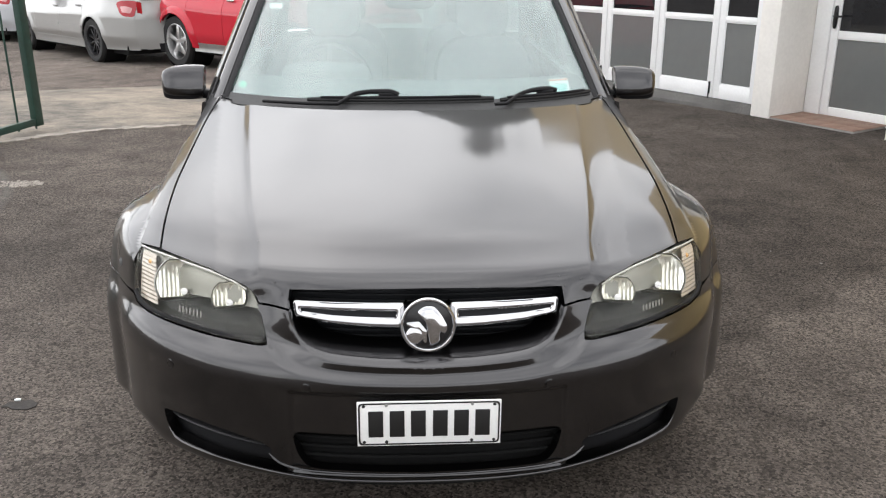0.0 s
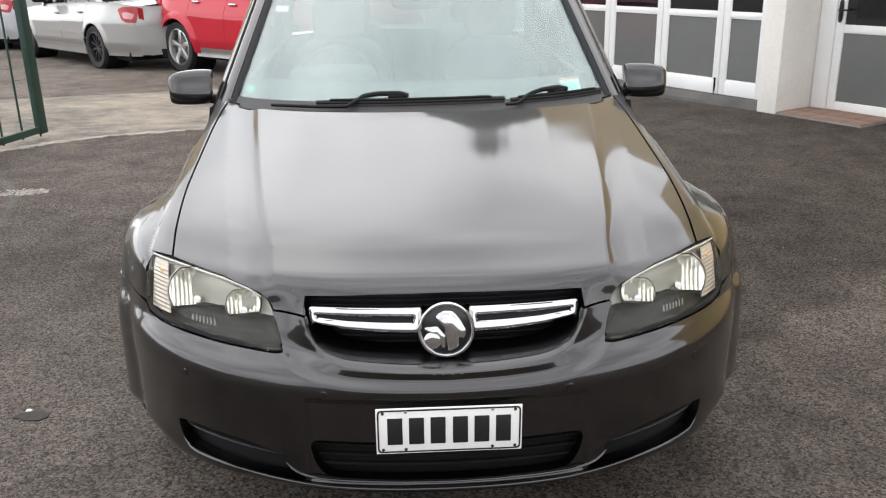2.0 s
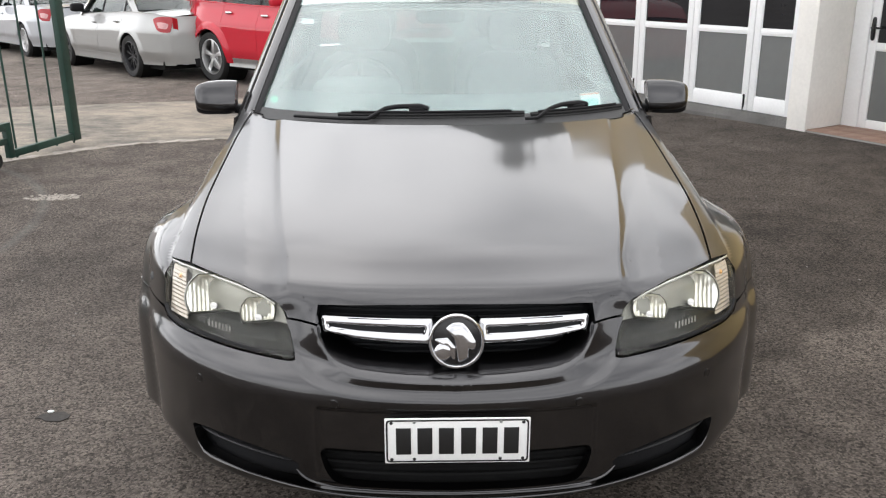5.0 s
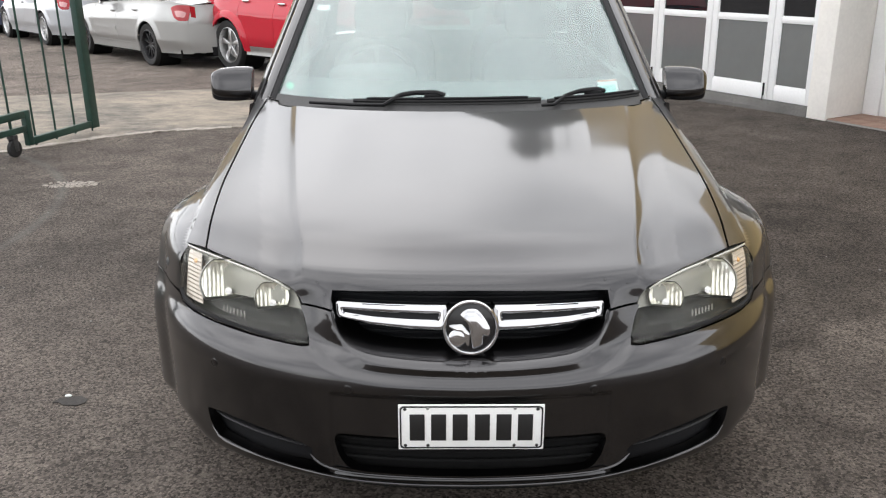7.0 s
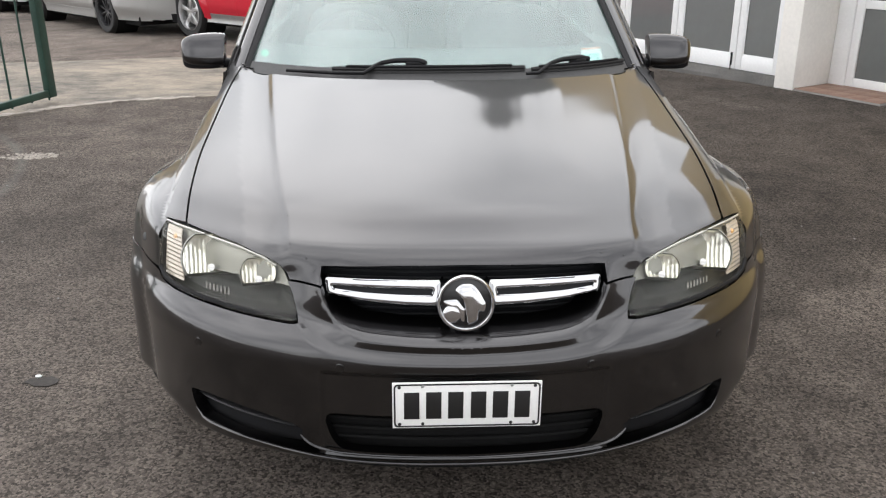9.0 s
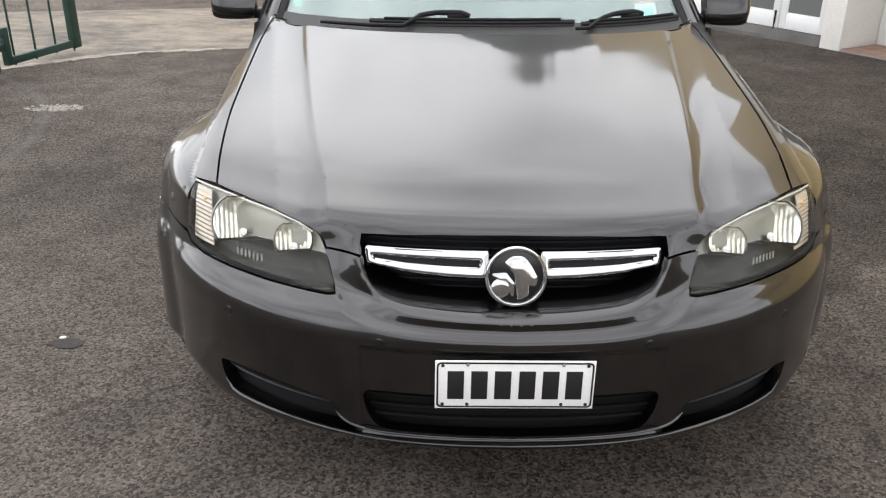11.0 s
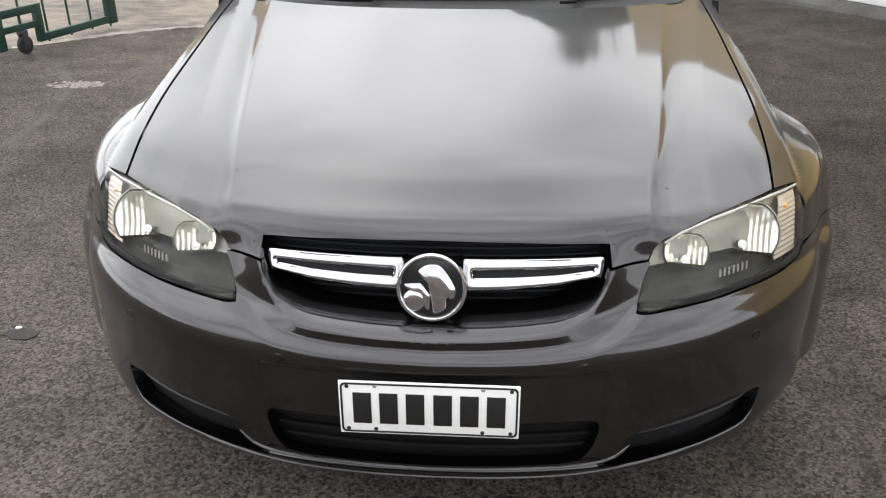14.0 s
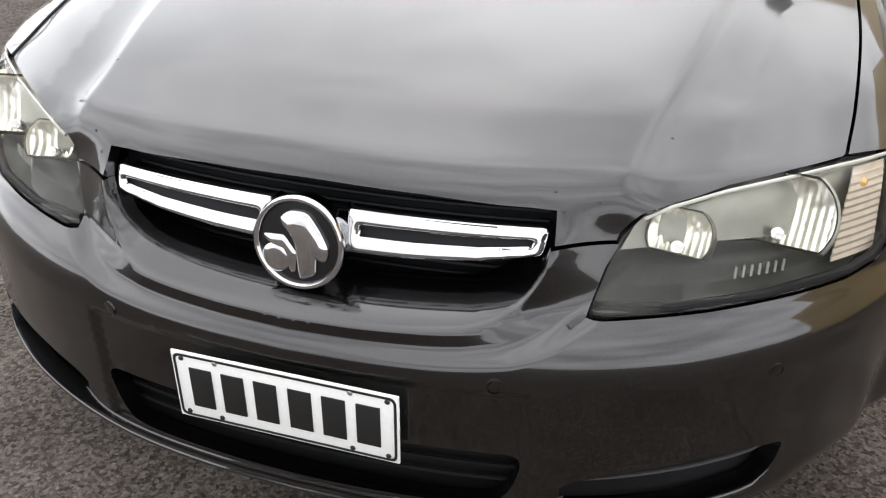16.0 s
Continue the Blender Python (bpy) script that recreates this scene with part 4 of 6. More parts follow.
for s in (1, -1):
    top = [(y, z_top(y) - .002) for y in steps(1.45, .468, 24)]
    edge = top + [(.454, .747), (.438, .72), (.419, .685), (.402, .65), (.393, .6255)]
    edge += [(.45, .6225), (.52, .6215)]
    edge += [(ARCH_Y + ARCH_R * math.cos(a), ARCH_Z + ARCH_R * math.sin(a)) for a in (radians(d) for d in range(129, -14, -6))]
    edge += [(1.23, .23), (1.45, .22)]
    brow = [(y, .812 - .45 * (y - .88) ** 2 + o) for y in steps(.46, 1.40, 70) for o in (-.036, -.026, -.018, -.011, -.006, -.002, .002, .007)]
    fender = panel("fender", edge, fender_skin(s), PAINT, car, 0.013, (), 0.02, flip=(s < 0), eps=4e-3, extra=brow, label="dark grey flared front fender")
    bm = bmesh.new()
    def fender_crown(t, v):
        y = .395 + .066 * t + (1.62 - .395 - .066 * t) * v
        x = shut(y) + (.801 - shut(y)) * t
        p = Vector(nose(s * x, w_of_q(y - plan(x))))
        return p.x, p.y, p.z + .012 * max(y - 1.46, 0) / .16 - .0025 * t * t
    sheet(bm, fender_crown, steps(0, 1, 6), steps(0, 1, 46))
    part("fender_top", solid(bm, .004), PAINT, fender)
    bm = bmesh.new()
    m = pose(0, ARCH_Y, ARCH_Z, 0, 90, 0)
    lathe(bm, [(ARCH_R + .02, s * .85), (ARCH_R + .022, s * .55), (.05, s * .54)], 32, m)
    part("arch_liner", bm, DARK_LINER, fender)
    if s < 0:
        c = Vector(fender_skin(s)(.52, .668))
        part("plug", capped([(.0125, -.004), (.0125, .001), (.010, .0022)], 18, Matrix.Translation(c) @ Vector((-.62, -.70, .35)).to_track_quat("Z", "Y").to_matrix().to_4x4()), GREY_PLASTIC, fender, "small dark round plug")


def superegg(bm, c, hx, hy, hz, e=0.5, m=None, nu=24, nv=14):
    """A rounded box."""
    def p(t, k):
        return math.copysign(abs(t) ** k, t)
    rows = []
    for j in range(nv + 1):
        v = -math.pi / 2 + math.pi * j / nv
        rows.append([])
        for i in range(nu):
            u = 2 * math.pi * i / nu
            co = Vector((c[0] + hx * p(math.cos(v), e) * p(math.cos(u), e), c[1] + hy * p(math.cos(v), e) * p(math.sin(u), e), c[2] + hz * p(math.sin(v), e)))
            rows[-1].append(bm.verts.new(m @ co if m is not None else co))
    for a, b in zip(rows, rows[1:]):
        for i in range(nu):
            k = (i + 1) % nu
            bm.faces.new((a[i], a[k], b[k], b[i]))
    bmesh.ops.remove_doubles(bm, verts=bm.verts, dist=1e-5)


def wheel(root, x, y, r, material, spokes, side, width=.22, rim_r=None):
    """Tyre, rim and spokes; side: 1 faces +x, -1 faces -x."""
    rim_r = rim_r or r * .70
    hub = thing("wheel", "", "")
    hub.parent = root
    hub.matrix_local = pose(x, y, r, 0, 90 * side, 0)
    w = width / 2
    bm = bmesh.new()
    lathe(bm, [(rim_r, -w * .9), (rim_r + .02, -w), (r - .02, -w), (r - .004, -w * .8), (r, -w * .4), (r, w * .4), (r - .004, w * .8), (r - .02, w), (rim_r + .02, w), (rim_r, w * .9)], 40, close=True)
    part("tyre", bm, RUBBER, hub)
    bm = bmesh.new()
    lathe(bm, [(rim_r + .004, w * .92), (rim_r - .006, w * .95), (rim_r - .016, w * .7), (rim_r - .02, -w * .8), (rim_r, -w * .9)], 40)
    lathe(bm, [(.002, w * .62), (.03, w * .62), (.045, w * .5), (.055, w * .1)], 24)
    for k in range(spokes):
        a = 2 * math.pi * k / spokes
        m = pose(0, 0, 0, 0, 0, math.degrees(a))
        made = box(bm, .025, rim_r - .01, -.026 * 5 / spokes, .026 * 5 / spokes, w * .38, w * .62, m, bevel=.006)
        for v in made:
            q = m.inverted() @ v.co
            q.y *= .75 + .7 * q.x / rim_r
            v.co = m @ q
    part("rim", bm, material, hub)
    part("brake_disc", capped([(rim_r * .72, -.01), (rim_r * .72, .008)], 32), STEEL, hub)


def shell(root, S):
    """Body sides with wheel arches, doors, glass, roof, boot and lamps, from the windscreen back or, for a whole car, from its nose."""
    L, W, ya = S["length"], S["half"], S["from"]
    P, G = S["paint"], S.get("glass", CAR_GLASS)
    zs = curve_through(*S["belt"])
    yf, yr, r, R = S["axle_f"], S["axle_r"], S["wheel_r"], S["arch_r"]
    sill = S.get("sill", .22)
    (wyb, wzb), (wyt, wzt), (ryt, rzt), (ryb, rzb) = S["screen"]
    xb, xr = S["glass_half"], S["roof_half"]
    bow = S.get("bow", .30)

    def skin(s, out=0.0):
        def f(y, z):
            end = 1 - .16 * smooth01((y - (L - .8)) / .8) ** 1.5 - .12 * min(max((y - (L - .26)) / .26, 0), 1) ** 2.6
            if ya < .5:
                end -= .22 * smooth01((.9 - y) / .9) ** 1.5
            t = (zs(y) - z) / (zs(y) - sill)
            fl = 0.0
            for yw in (yf, yr):
                d = math.hypot(y - yw, z - r)
                fl = max(fl, smooth01((R + .12 - d) / .12))
            k = .865 + .115 * smooth01(t / .38) - .06 * smooth01((t - .72) / .28) + .02 * fl
            return s * (W * end * k + out), y, z
        return f

    def strip(y0, y1):
        low = []
        for y in steps(y0, y1, max(4, int((y1 - y0) / .03))):
            z = sill
            for yw in (yf, yr):
                if abs(y - yw) < R:
                    z = r + math.sqrt(R * R - (y - yw) ** 2)
            low.append((y, z))
        pts = []
        for a, b in zip(low, low[1:] + [None]):
            pts.append(a)
            if b and (a[1] == sill) != (b[1] == sill):
                yw = min((yf, yr), key=lambda q: abs(q - a[0]))
                ye = yw - R if abs(a[0] - (yw - R)) < .04 else yw + R
                if a[1] == sill:
                    pts += [(ye, sill), (ye, r + .001)]
                else:
                    pts += [(ye, r + .001), (ye, sill)]
        return pts + [(y, zs(y)) for y in steps(y1, y0, max(4, int((y1 - y0) / .05)))]

    cuts = S["cuts"]
    names = S["panels"]
    for s in (1, -1):
        for (y0, y1), name in zip(zip(cuts, cuts[1:]), names):
            ob = panel(name, strip(y0 + .003, y1 - .003), skin(s), P, root, .035, (), .015, flip=(s < 0))
            if name == "door":
                bm = bmesh.new()
                hy, hz = y1 - .16, zs(y1) - S.get("handle_drop", .14)
                hx = abs(skin(1)(hy, hz)[0])
                superegg(bm, (s * (hx + .018), hy, hz), .014, .085, .017, .6, nu=14, nv=8)
                part("handle", bm, S.get("handle", P), ob)
                if S.get("moulding"):
                    bm = bmesh.new()
                    sheet(bm, lambda y, z: skin(s, .010)(y, z), steps(y0 + .02, y1 - .02, 12), steps(S["moulding"] - .016, S["moulding"] + .016, 2))
                    part("moulding", solid(bm, .012), P, ob)
        bm = bmesh.new()
        sheet(bm, lambda y, z: skin(s, .004 + .012 * smooth01((.30 - z) / .05))(y, z), steps(max(yf + R + .02, ya), yr - R - .02, 24), steps(sill - .02, sill + .10, 4))
        part("sill", solid(bm, .015), S.get("sill_material", P), root)
        for yw in (yf, yr):
            if yw > ya:
                bm = bmesh.new()
                lathe(bm, [(R + .004, s * (W - .06)), (R + .01, s * (W - .40)), (.05, s * (W - .41))], 28, pose(0, yw, r, 0, 90, 0))
                part("arch_liner", bm, DARK_LINER, root)
            if S.get("flares"):
                bm = bmesh.new()
                arc = [radians(d) for d in range(-8, 189, 7)]
                rows = [[bm.verts.new((s * (abs(skin(1)(yw + (R + g) * math.cos(t), r + (R + g) * math.sin(t))[0]) + o), yw + (R + g) * math.cos(t), r + (R + g) * math.sin(t))) for g, o in ((-.004, .03), (.03, .034), (.075, .022), (.10, .002))] for t in arc]
                for a, c in zip(rows, rows[1:]):
                    for i in range(3):
                        bm.faces.new((a[i], a[i + 1], c[i + 1], c[i]))
                part("arch_flare", solid(bm, .01), P, root)
            wheel(root, s * (W - S.get("inset", .125)), yw, r, S["rim"], S.get("spokes", 5), s)

    # top of the boot, and of the bonnet where the front is part of this shell
    def deck(y0, y1, crown, name):
        bm = bmesh.new()

        def f(t, y):
            x = abs(skin(1)(y, zs(y))[0]) * t
            return x, y, zs(y) + crown * (1 - abs(t) ** 2.2)
        sheet(bm, f, steps(-1, 1, 18), steps(y0, y1, 14))
        return part(name, solid(bm, .006), P, root)

    def cap(y, d, z0, z1, name, material, bulge=.10, grow=0.0, wide=1.0):
        bm = bmesh.new()

        def f(t, z):
            x = (abs(skin(1)(y, z)[0]) + grow) * t
            return x, y + d * (bulge * (1 - abs(t) ** 2.5) + grow), z
        sheet(bm, f, steps(-wide, wide, 22), steps(z0, z1, 8))
        return part(name, solid(bm, .012), material, root)

    if not S.get("hatch"):
        deck(ryb - .02, L, .03, "boot_lid")
    cap(L, 1, .50, zs(L), "tail_panel", P, .15)
    cap(L, 1, sill + .02, .66, "rear_bumper", P, .22, .012)
    cap(L, 1, sill - .02, sill + .10, "valance", BLACK, .222, .014, .60)
    if ya < .5:
        deck(ya, wyb + .05, .05, "hood")
        cap(ya, -1, .46, zs(ya), "front_panel", P, .09)
        cap(ya, -1, sill, .54, "front_bumper", P, .15, .012)
        for s in (1, -1):
            bm = bmesh.new()
            sheet(bm, lambda y, z: skin(s, .006)(y, z), steps(ya + .01, ya + .34, 8), steps(zs(ya) - .20, zs(ya) - .04, 5))
            part("headlight", solid(bm, .012), CLEAR_LAMP, root, "clear headlight")
    for s in (1, -1):
        z0, z1 = S["tail"]
        h = z1 - z0
        wedge = [(L - .335, z0 + h * .86), (L - .20, z0 + h * .20), (L - .12, z0 + h * .02), (L - .003, z0), (L - .003, z1), (L - .12, z1 + h * .04), (L - .24, z1 + h * .02)]
        lamp = panel("tail_light", rounded(wedge, .03), skin(s, .006), TAIL_RED, root, .025, (), .012, flip=(s < 0), label="red wraparound tail light with pale insert")
        pale = [(L - .235, z0 + h * .66), (L - .17, z0 + h * .30), (L - .05, z0 + h * .22), (L - .04, z0 + h * .56), (L - .14, z0 + h * .68)]
        panel("lens", rounded(pale, .02), skin(s, .009), TAIL_CLEAR, lamp, .025, (), .003, flip=(s < 0))
        bm = bmesh.new()
        xe = abs(skin(1)(L, (z0 + z1) / 2)[0])
        sheet(bm, lambda t, v: (s * xe * t, L + .012 + .15 * (1 - t ** 2.5), z0 + h * ((.02 + .10 * (1 - t) / .28) + v * (.96 - .30 * (1 - t) / .28))), steps(.90, 1.004, 8), steps(0, 1, 5))
        part("lens", solid(bm, .012), TAIL_RED, lamp)

    # glass house
    def side_x(y, z):
        t = (z - zs(y)) / (wzt - zs(y))
        return xb + (xr - xb) * t

    def across(yb0, zb0, yt0, zt0, sgn):
        def f(t, v):
            x = (xb - .05 + (xr - .04 - xb + .05) * v) * t
            return x, yb0 + (yt0 - yb0) * v + sgn * bow * x * x, zb0 + (zt0 - zb0) * v
        return f

    if ya < .5:
        bm = bmesh.new()
        sheet(bm, across(wyb, wzb, wyt, wzt, 1), steps(-1, 1, 14), steps(0, 1, 8))
        part("windscreen", solid(bm, .005), G, root)
    bm = bmesh.new()
    sheet(bm, across(ryb, rzb, ryt, rzt, -1), steps(-1, 1, 14), steps(0, 1, 8))
    part("rear_window", solid(bm, .005), G, root)
    bm = bmesh.new()

    def roof(t, u):
        x = xr * t
        y0, y1 = wyt + bow * x * x, ryt - bow * x * x
        rise = S["roof_z"] - wzt
        return x, y0 + (y1 - y0) * u, wzt + (rzt - wzt) * u + rise * (1 - (2 * u - 1) ** 2) * (1 - .35 * t * t) - .03 * abs(t) ** 4
    sheet(bm, roof, steps(-1, 1, 16), steps(0, 1, 16))
    part("roof", solid(bm, .012), P, root)
    bm = bmesh.new()
    sheet(bm, lambda t, u: tuple(Vector(roof(t * .96, u)) - Vector((0, 0, .03))), steps(-1, 1, 8), steps(.01, .99, 8))
    part("headliner", solid(bm, .006), HEADLINER, root)
    for s in (1, -1):
        posts = S["posts"]

        def rail(y):
            return side_x(y, wzt)
        # windows between the pillars, leaning in to the roof
        edges = []
        for k, (y0, y1) in enumerate(zip(posts, posts[1:])):
            t0 = wyt + bow * xr * xr + .02 if k == 0 else y0
            t1 = ryt - bow * xr * xr - .02 if k == len(posts) - 2 else y1

            def quad(a, v):
                y = (y0 + (y1 - y0) * a) * (1 - v) + (t0 + (t1 - t0) * a) * v
                z = zs(y0 + (y1 - y0) * a) * (1 - v) + (wzt - .01) * v
                return s * (xb + (xr - xb) * v + .015 * math.sin(math.pi * v)), y, z
            bm = bmesh.new()
            sheet(bm, quad, steps(.03, .97, 8), steps(.02, .97, 6))
            part("side_window", solid(bm, .004), G, root)
            edges.append([quad(0, v) for v in steps(0, 1, 6)])
            if k == len(posts) - 2:
                edges.append([quad(1, v) for v in steps(0, 1, 6)])
        for k, e in enumerate(edges):
            bm = bmesh.new()
            wide = .028 if 0 < k < len(edges) - 1 else .045
            rows = [[bm.verts.new((p[0] + s * .004, p[1] - wide, p[2])), bm.verts.new((p[0] + s * .012, p[1], p[2])), bm.verts.new((p[0] + s * (.004 if 0 < k < len(edges) - 1 else -.05), p[1] + wide * (1 if 0 < k < len(edges) - 1 else (-1.2 if k == 0 else 1.6)), p[2]))] for p in e]
            for a, b in zip(rows, rows[1:]):
                for i in range(2):
                    bm.faces.new((a[i], a[i + 1], b[i + 1], b[i]))
            if not (ya > .5 and k == 0):
                part("pillar", solid(bm, .02), BLACK if 0 < k < len(edges) - 1 else P, root)
            else:
                bm.free()
        # shoulder between the door skin and the glass
        bm = bmesh.new()
        sheet(bm, lambda t, y: (s * (abs(skin(1)(y, zs(y))[0]) * (1 - t) + (xb - .03) * t), y, zs(y) + .012 * math.sin(math.pi * min(t * 1.2, 1))), steps(0, 1, 4), steps(max(posts[0] - .1, ya), min(posts[-1] + .3, L), 20))
        part("waist_rail", solid(bm, .006), P, root)
        if S.get("mirrors", True):
            bm = bmesh.new()
            my = posts[0] + .22
            superegg(bm, (s * (xb + .17), my, zs(my) + .10), .11, .06, .07, .55)
            mir = part("wing_mirror", bm, S.get("mirror_paint", P), root, S.get("mirror_label", ""))
            part("arm", boxed(*sorted((s * (xb - .02), s * (xb + .10))), my - .03, my + .03, zs(my) + .01, zs(my) + .05, bevel=.008), BLACK, mir)
    # cabin floor, seats
    part("floor_pan", boxed(-W * .80, W * .80, max(wyb - .1, ya + .15), L - .15, sill - .07, sill + .06), DARK_LINER, root)
    for sx in (1, -1):
        for sy, seat_w in ((wyt + .10, .24), (wyt + 1.0, .26)):
            bm = bmesh.new()
            superegg(bm, (sx * .36, sy + .28, wzb - .16), seat_w, .09, .34, .5, nu=16, nv=10)
            superegg(bm, (sx * .36, sy + .0, wzb - .45), seat_w, .27, .09, .5, nu=16, nv=10)
            seat = part("seat", bm, SEAT_CLOTH, root)
            bm = bmesh.new()
            superegg(bm, (sx * .36, sy + .33, wzb + .27), .13, .05, .10, .6, nu=14, nv=8)
            part("head_rest", bm, SEAT_CLOTH, seat)
    if S.get("exhaust"):
        bm = bmesh.new()
        lathe(bm, [(.035, 0), (.045, .01), (.045, .2), (.001, .19)], 20, pose(S["exhaust"], L + .10, sill + .05, 90, 0, 0))
        part("exhaust_tip", bm, STEEL, root)


shell(car, {
    "length": 4.74, "half": .945, "from": 1.45, "paint": PAINT, "belt": ([1.40, 1.8, 2.6, 3.6, 4.3, 4.74], [.985, .965, .985, 1.015, 1.04, 1.02]),
    "axle_f": .895, "axle_r": 3.78, "wheel_r": .335, "arch_r": .372, "screen": ((1.277, .985), (1.935, 1.40), (3.40, 1.40), (4.10, 1.07)),
    "glass_half": .820, "roof_half": .700, "roof_z": 1.475, "bow": .33, "cuts": [1.455, 2.58, 3.46, 4.74], "panels": ["door", "door", "quarter_panel"],
    "rim": ALLOY, "spokes": 10, "tail": (.72, .93), "posts": [1.62, 2.62, 3.48, 3.85], "mirrors": False, "inset": .112})

# windscreen, cowl and pillars of this car
def screen_y(x, z):
    return 1.38 + (z - 1.05) / .63 + .95 * plan(abs(x))


def screen_half(z):
    return .729 - .27 * (z - 1.0)


bm = bmesh.new()
sheet(bm, lambda t, z: (screen_half(z) * t, screen_y(screen_half(z) * t, z), z), steps(-1, 1, 32), steps(.978, 1.405, 18))
windscreen = part("windscreen", solid(bm, .005), WINDSCREEN, car, "tinted windscreen with registration labels")
bm = bmesh.new()
sheet(bm, lambda x, t: (x, (plan(abs(x)) + 1.18) * (1 - t) + (screen_y(x, .99) + .03) * t, .972 + .012 * t - .014 * math.sin(math.pi * t)), steps(-.715, .715, 30), steps(0, 1, 5))
cowl = part("cowl", solid(bm, .01), BLACK, car, "black plastic cowl below the windscreen")
for k in range(24):
    x = -.55 + 1.1 * k / 23
    y0 = plan(abs(x)) + 1.22
    part("vent_slot", boxed(x - .016, x + .016, y0, y0 + .006, .966, .974), DARK_LINER, cowl)
for s in (1, -1):
    zz = steps(.985, 1.405, 14)
    glass_edge = [Vector((s * screen_half(z), screen_y(screen_half(z), z) - .004, z + .004)) for z in zz]
    bm = bmesh.new()
    rows = []
    for g in glass_edge:
        rows.append([bm.verts.new(g + Vector((s * dx, dy, dz))) for dx, dy, dz in ((-.009, -.004, .002), (.003, .000, .006), (.014, .007, .006))])
    for a, b in zip(rows, rows[1:]):
        for i in range(2):
            bm.faces.new((a[i], a[i + 1], b[i + 1], b[i]))
    part("seal", solid(bm, .008), BLACK, windscreen, "black rubber seal")
    bm = bmesh.new()
    rows = []
    pillar_line = [Vector((s * screen_half(z), screen_y(screen_half(z), z) - .004, z + .004)) for z in steps(.945, 1.42, 16)]
    for k, g in enumerate(pillar_line):
        t = k / 16
        rows.append([bm.verts.new(g + Vector((s * dx, dy, dz))) for dx, dy, dz in ((.011, .008, .002), (.015, .008, .010), (.042, .020, .013), (.054, .031, .009), (.059, .040, .001), (.061, .060, -.03))])
    for a, b in zip(rows, rows[1:]):
        for i in range(5):
            bm.faces.new((a[i], a[i + 1], b[i + 1], b[i]))
    part("pillar", solid(bm, .004), PAINT, car)
    bm = bmesh.new()
    rows = [[bm.verts.new(g + Vector((s * dx, dy, dz))) for dx, dy, dz in ((.061, .070, -.03), (.063, .048, .001), (.068, .048, .006), (.083, .068, .004), (.094, .10, -.005), (.098, .15, -.03), (.098, .21, -.06))] for g in pillar_line]
    for a, b in zip(rows, rows[1:]):
        for i in range(6):
            bm.faces.new((a[i], a[i + 1], b[i + 1], b[i]))
    part("door_frame", solid(bm, .004), PAINT, car)
    # body-coloured corner between hood, screen and fender
    bm = bmesh.new()

    def corner(t, y):
        x = .705 + (shut(y) + .012 - .705) * t
        p = Vector(nose(s * x, w_of_q(y - plan(x))))
        return p.x, p.y, p.z + .012 * max(y - 1.46, 0) / .16 - .006
    sheet(bm, corner, steps(0, 1, 5), steps(1.40, 1.60, 8))
    part("scuttle_corner", solid(bm, .004), PAINT, car)

    # wing mirror
    bm = bmesh.new()
    superegg(bm, (0, 0, 0), .105, .065, .066, .5, nu=32, nv=18)
    for v in bm.verts:
        v.co.x = max(v.co.x, -.060 - .12 * v.co.z)
        v.co.z += .012 * v.co.x / .1 * -1 * 0 + .10 * max(v.co.x, 0) ** 2 * (-1 if v.co.z > 0 else 1)
        v.co.z *= 1 - .12 * max(v.co.x, 0) / .105
        v.co.x *= s
    m = Matrix.Translation((s * .905, 1.655, 1.033)) @ pose(0, 0, 0, -15, 0, -s * 8)
    bmesh.ops.transform(bm, matrix=m, verts=bm.verts)
    if s < 0:
        bmesh.ops.reverse_faces(bm, faces=bm.faces)
    mirror = part("wing_mirror", bm, PAINT, car, "dark grey wing mirror on a black foot")
    bm = bmesh.new()
    superegg(bm, (s * .925, 1.655, 1.001), .082, .062, .034, .55, nu=28, nv=10)
    part("lower_shell", bm, BLACK, mirror, "black lower shell")
    bm = bmesh.new()
    superegg(bm, (s * .835, 1.67, .985), .060, .035, .018, .6, nu=18, nv=10)
    part("foot", bm, BLACK, mirror)
    part("mirror_glass", boxed(s * .925 - .055, s * .925 + .055, 1.712, 1.722, .985, 1.085, bevel=.002), CHROME, mirror)

# wipers: their parked line lies on the glass
def on_glass(x, z, out=.012):
    return Vector((x, screen_y(x, z) - out * .53, z + out * .85))


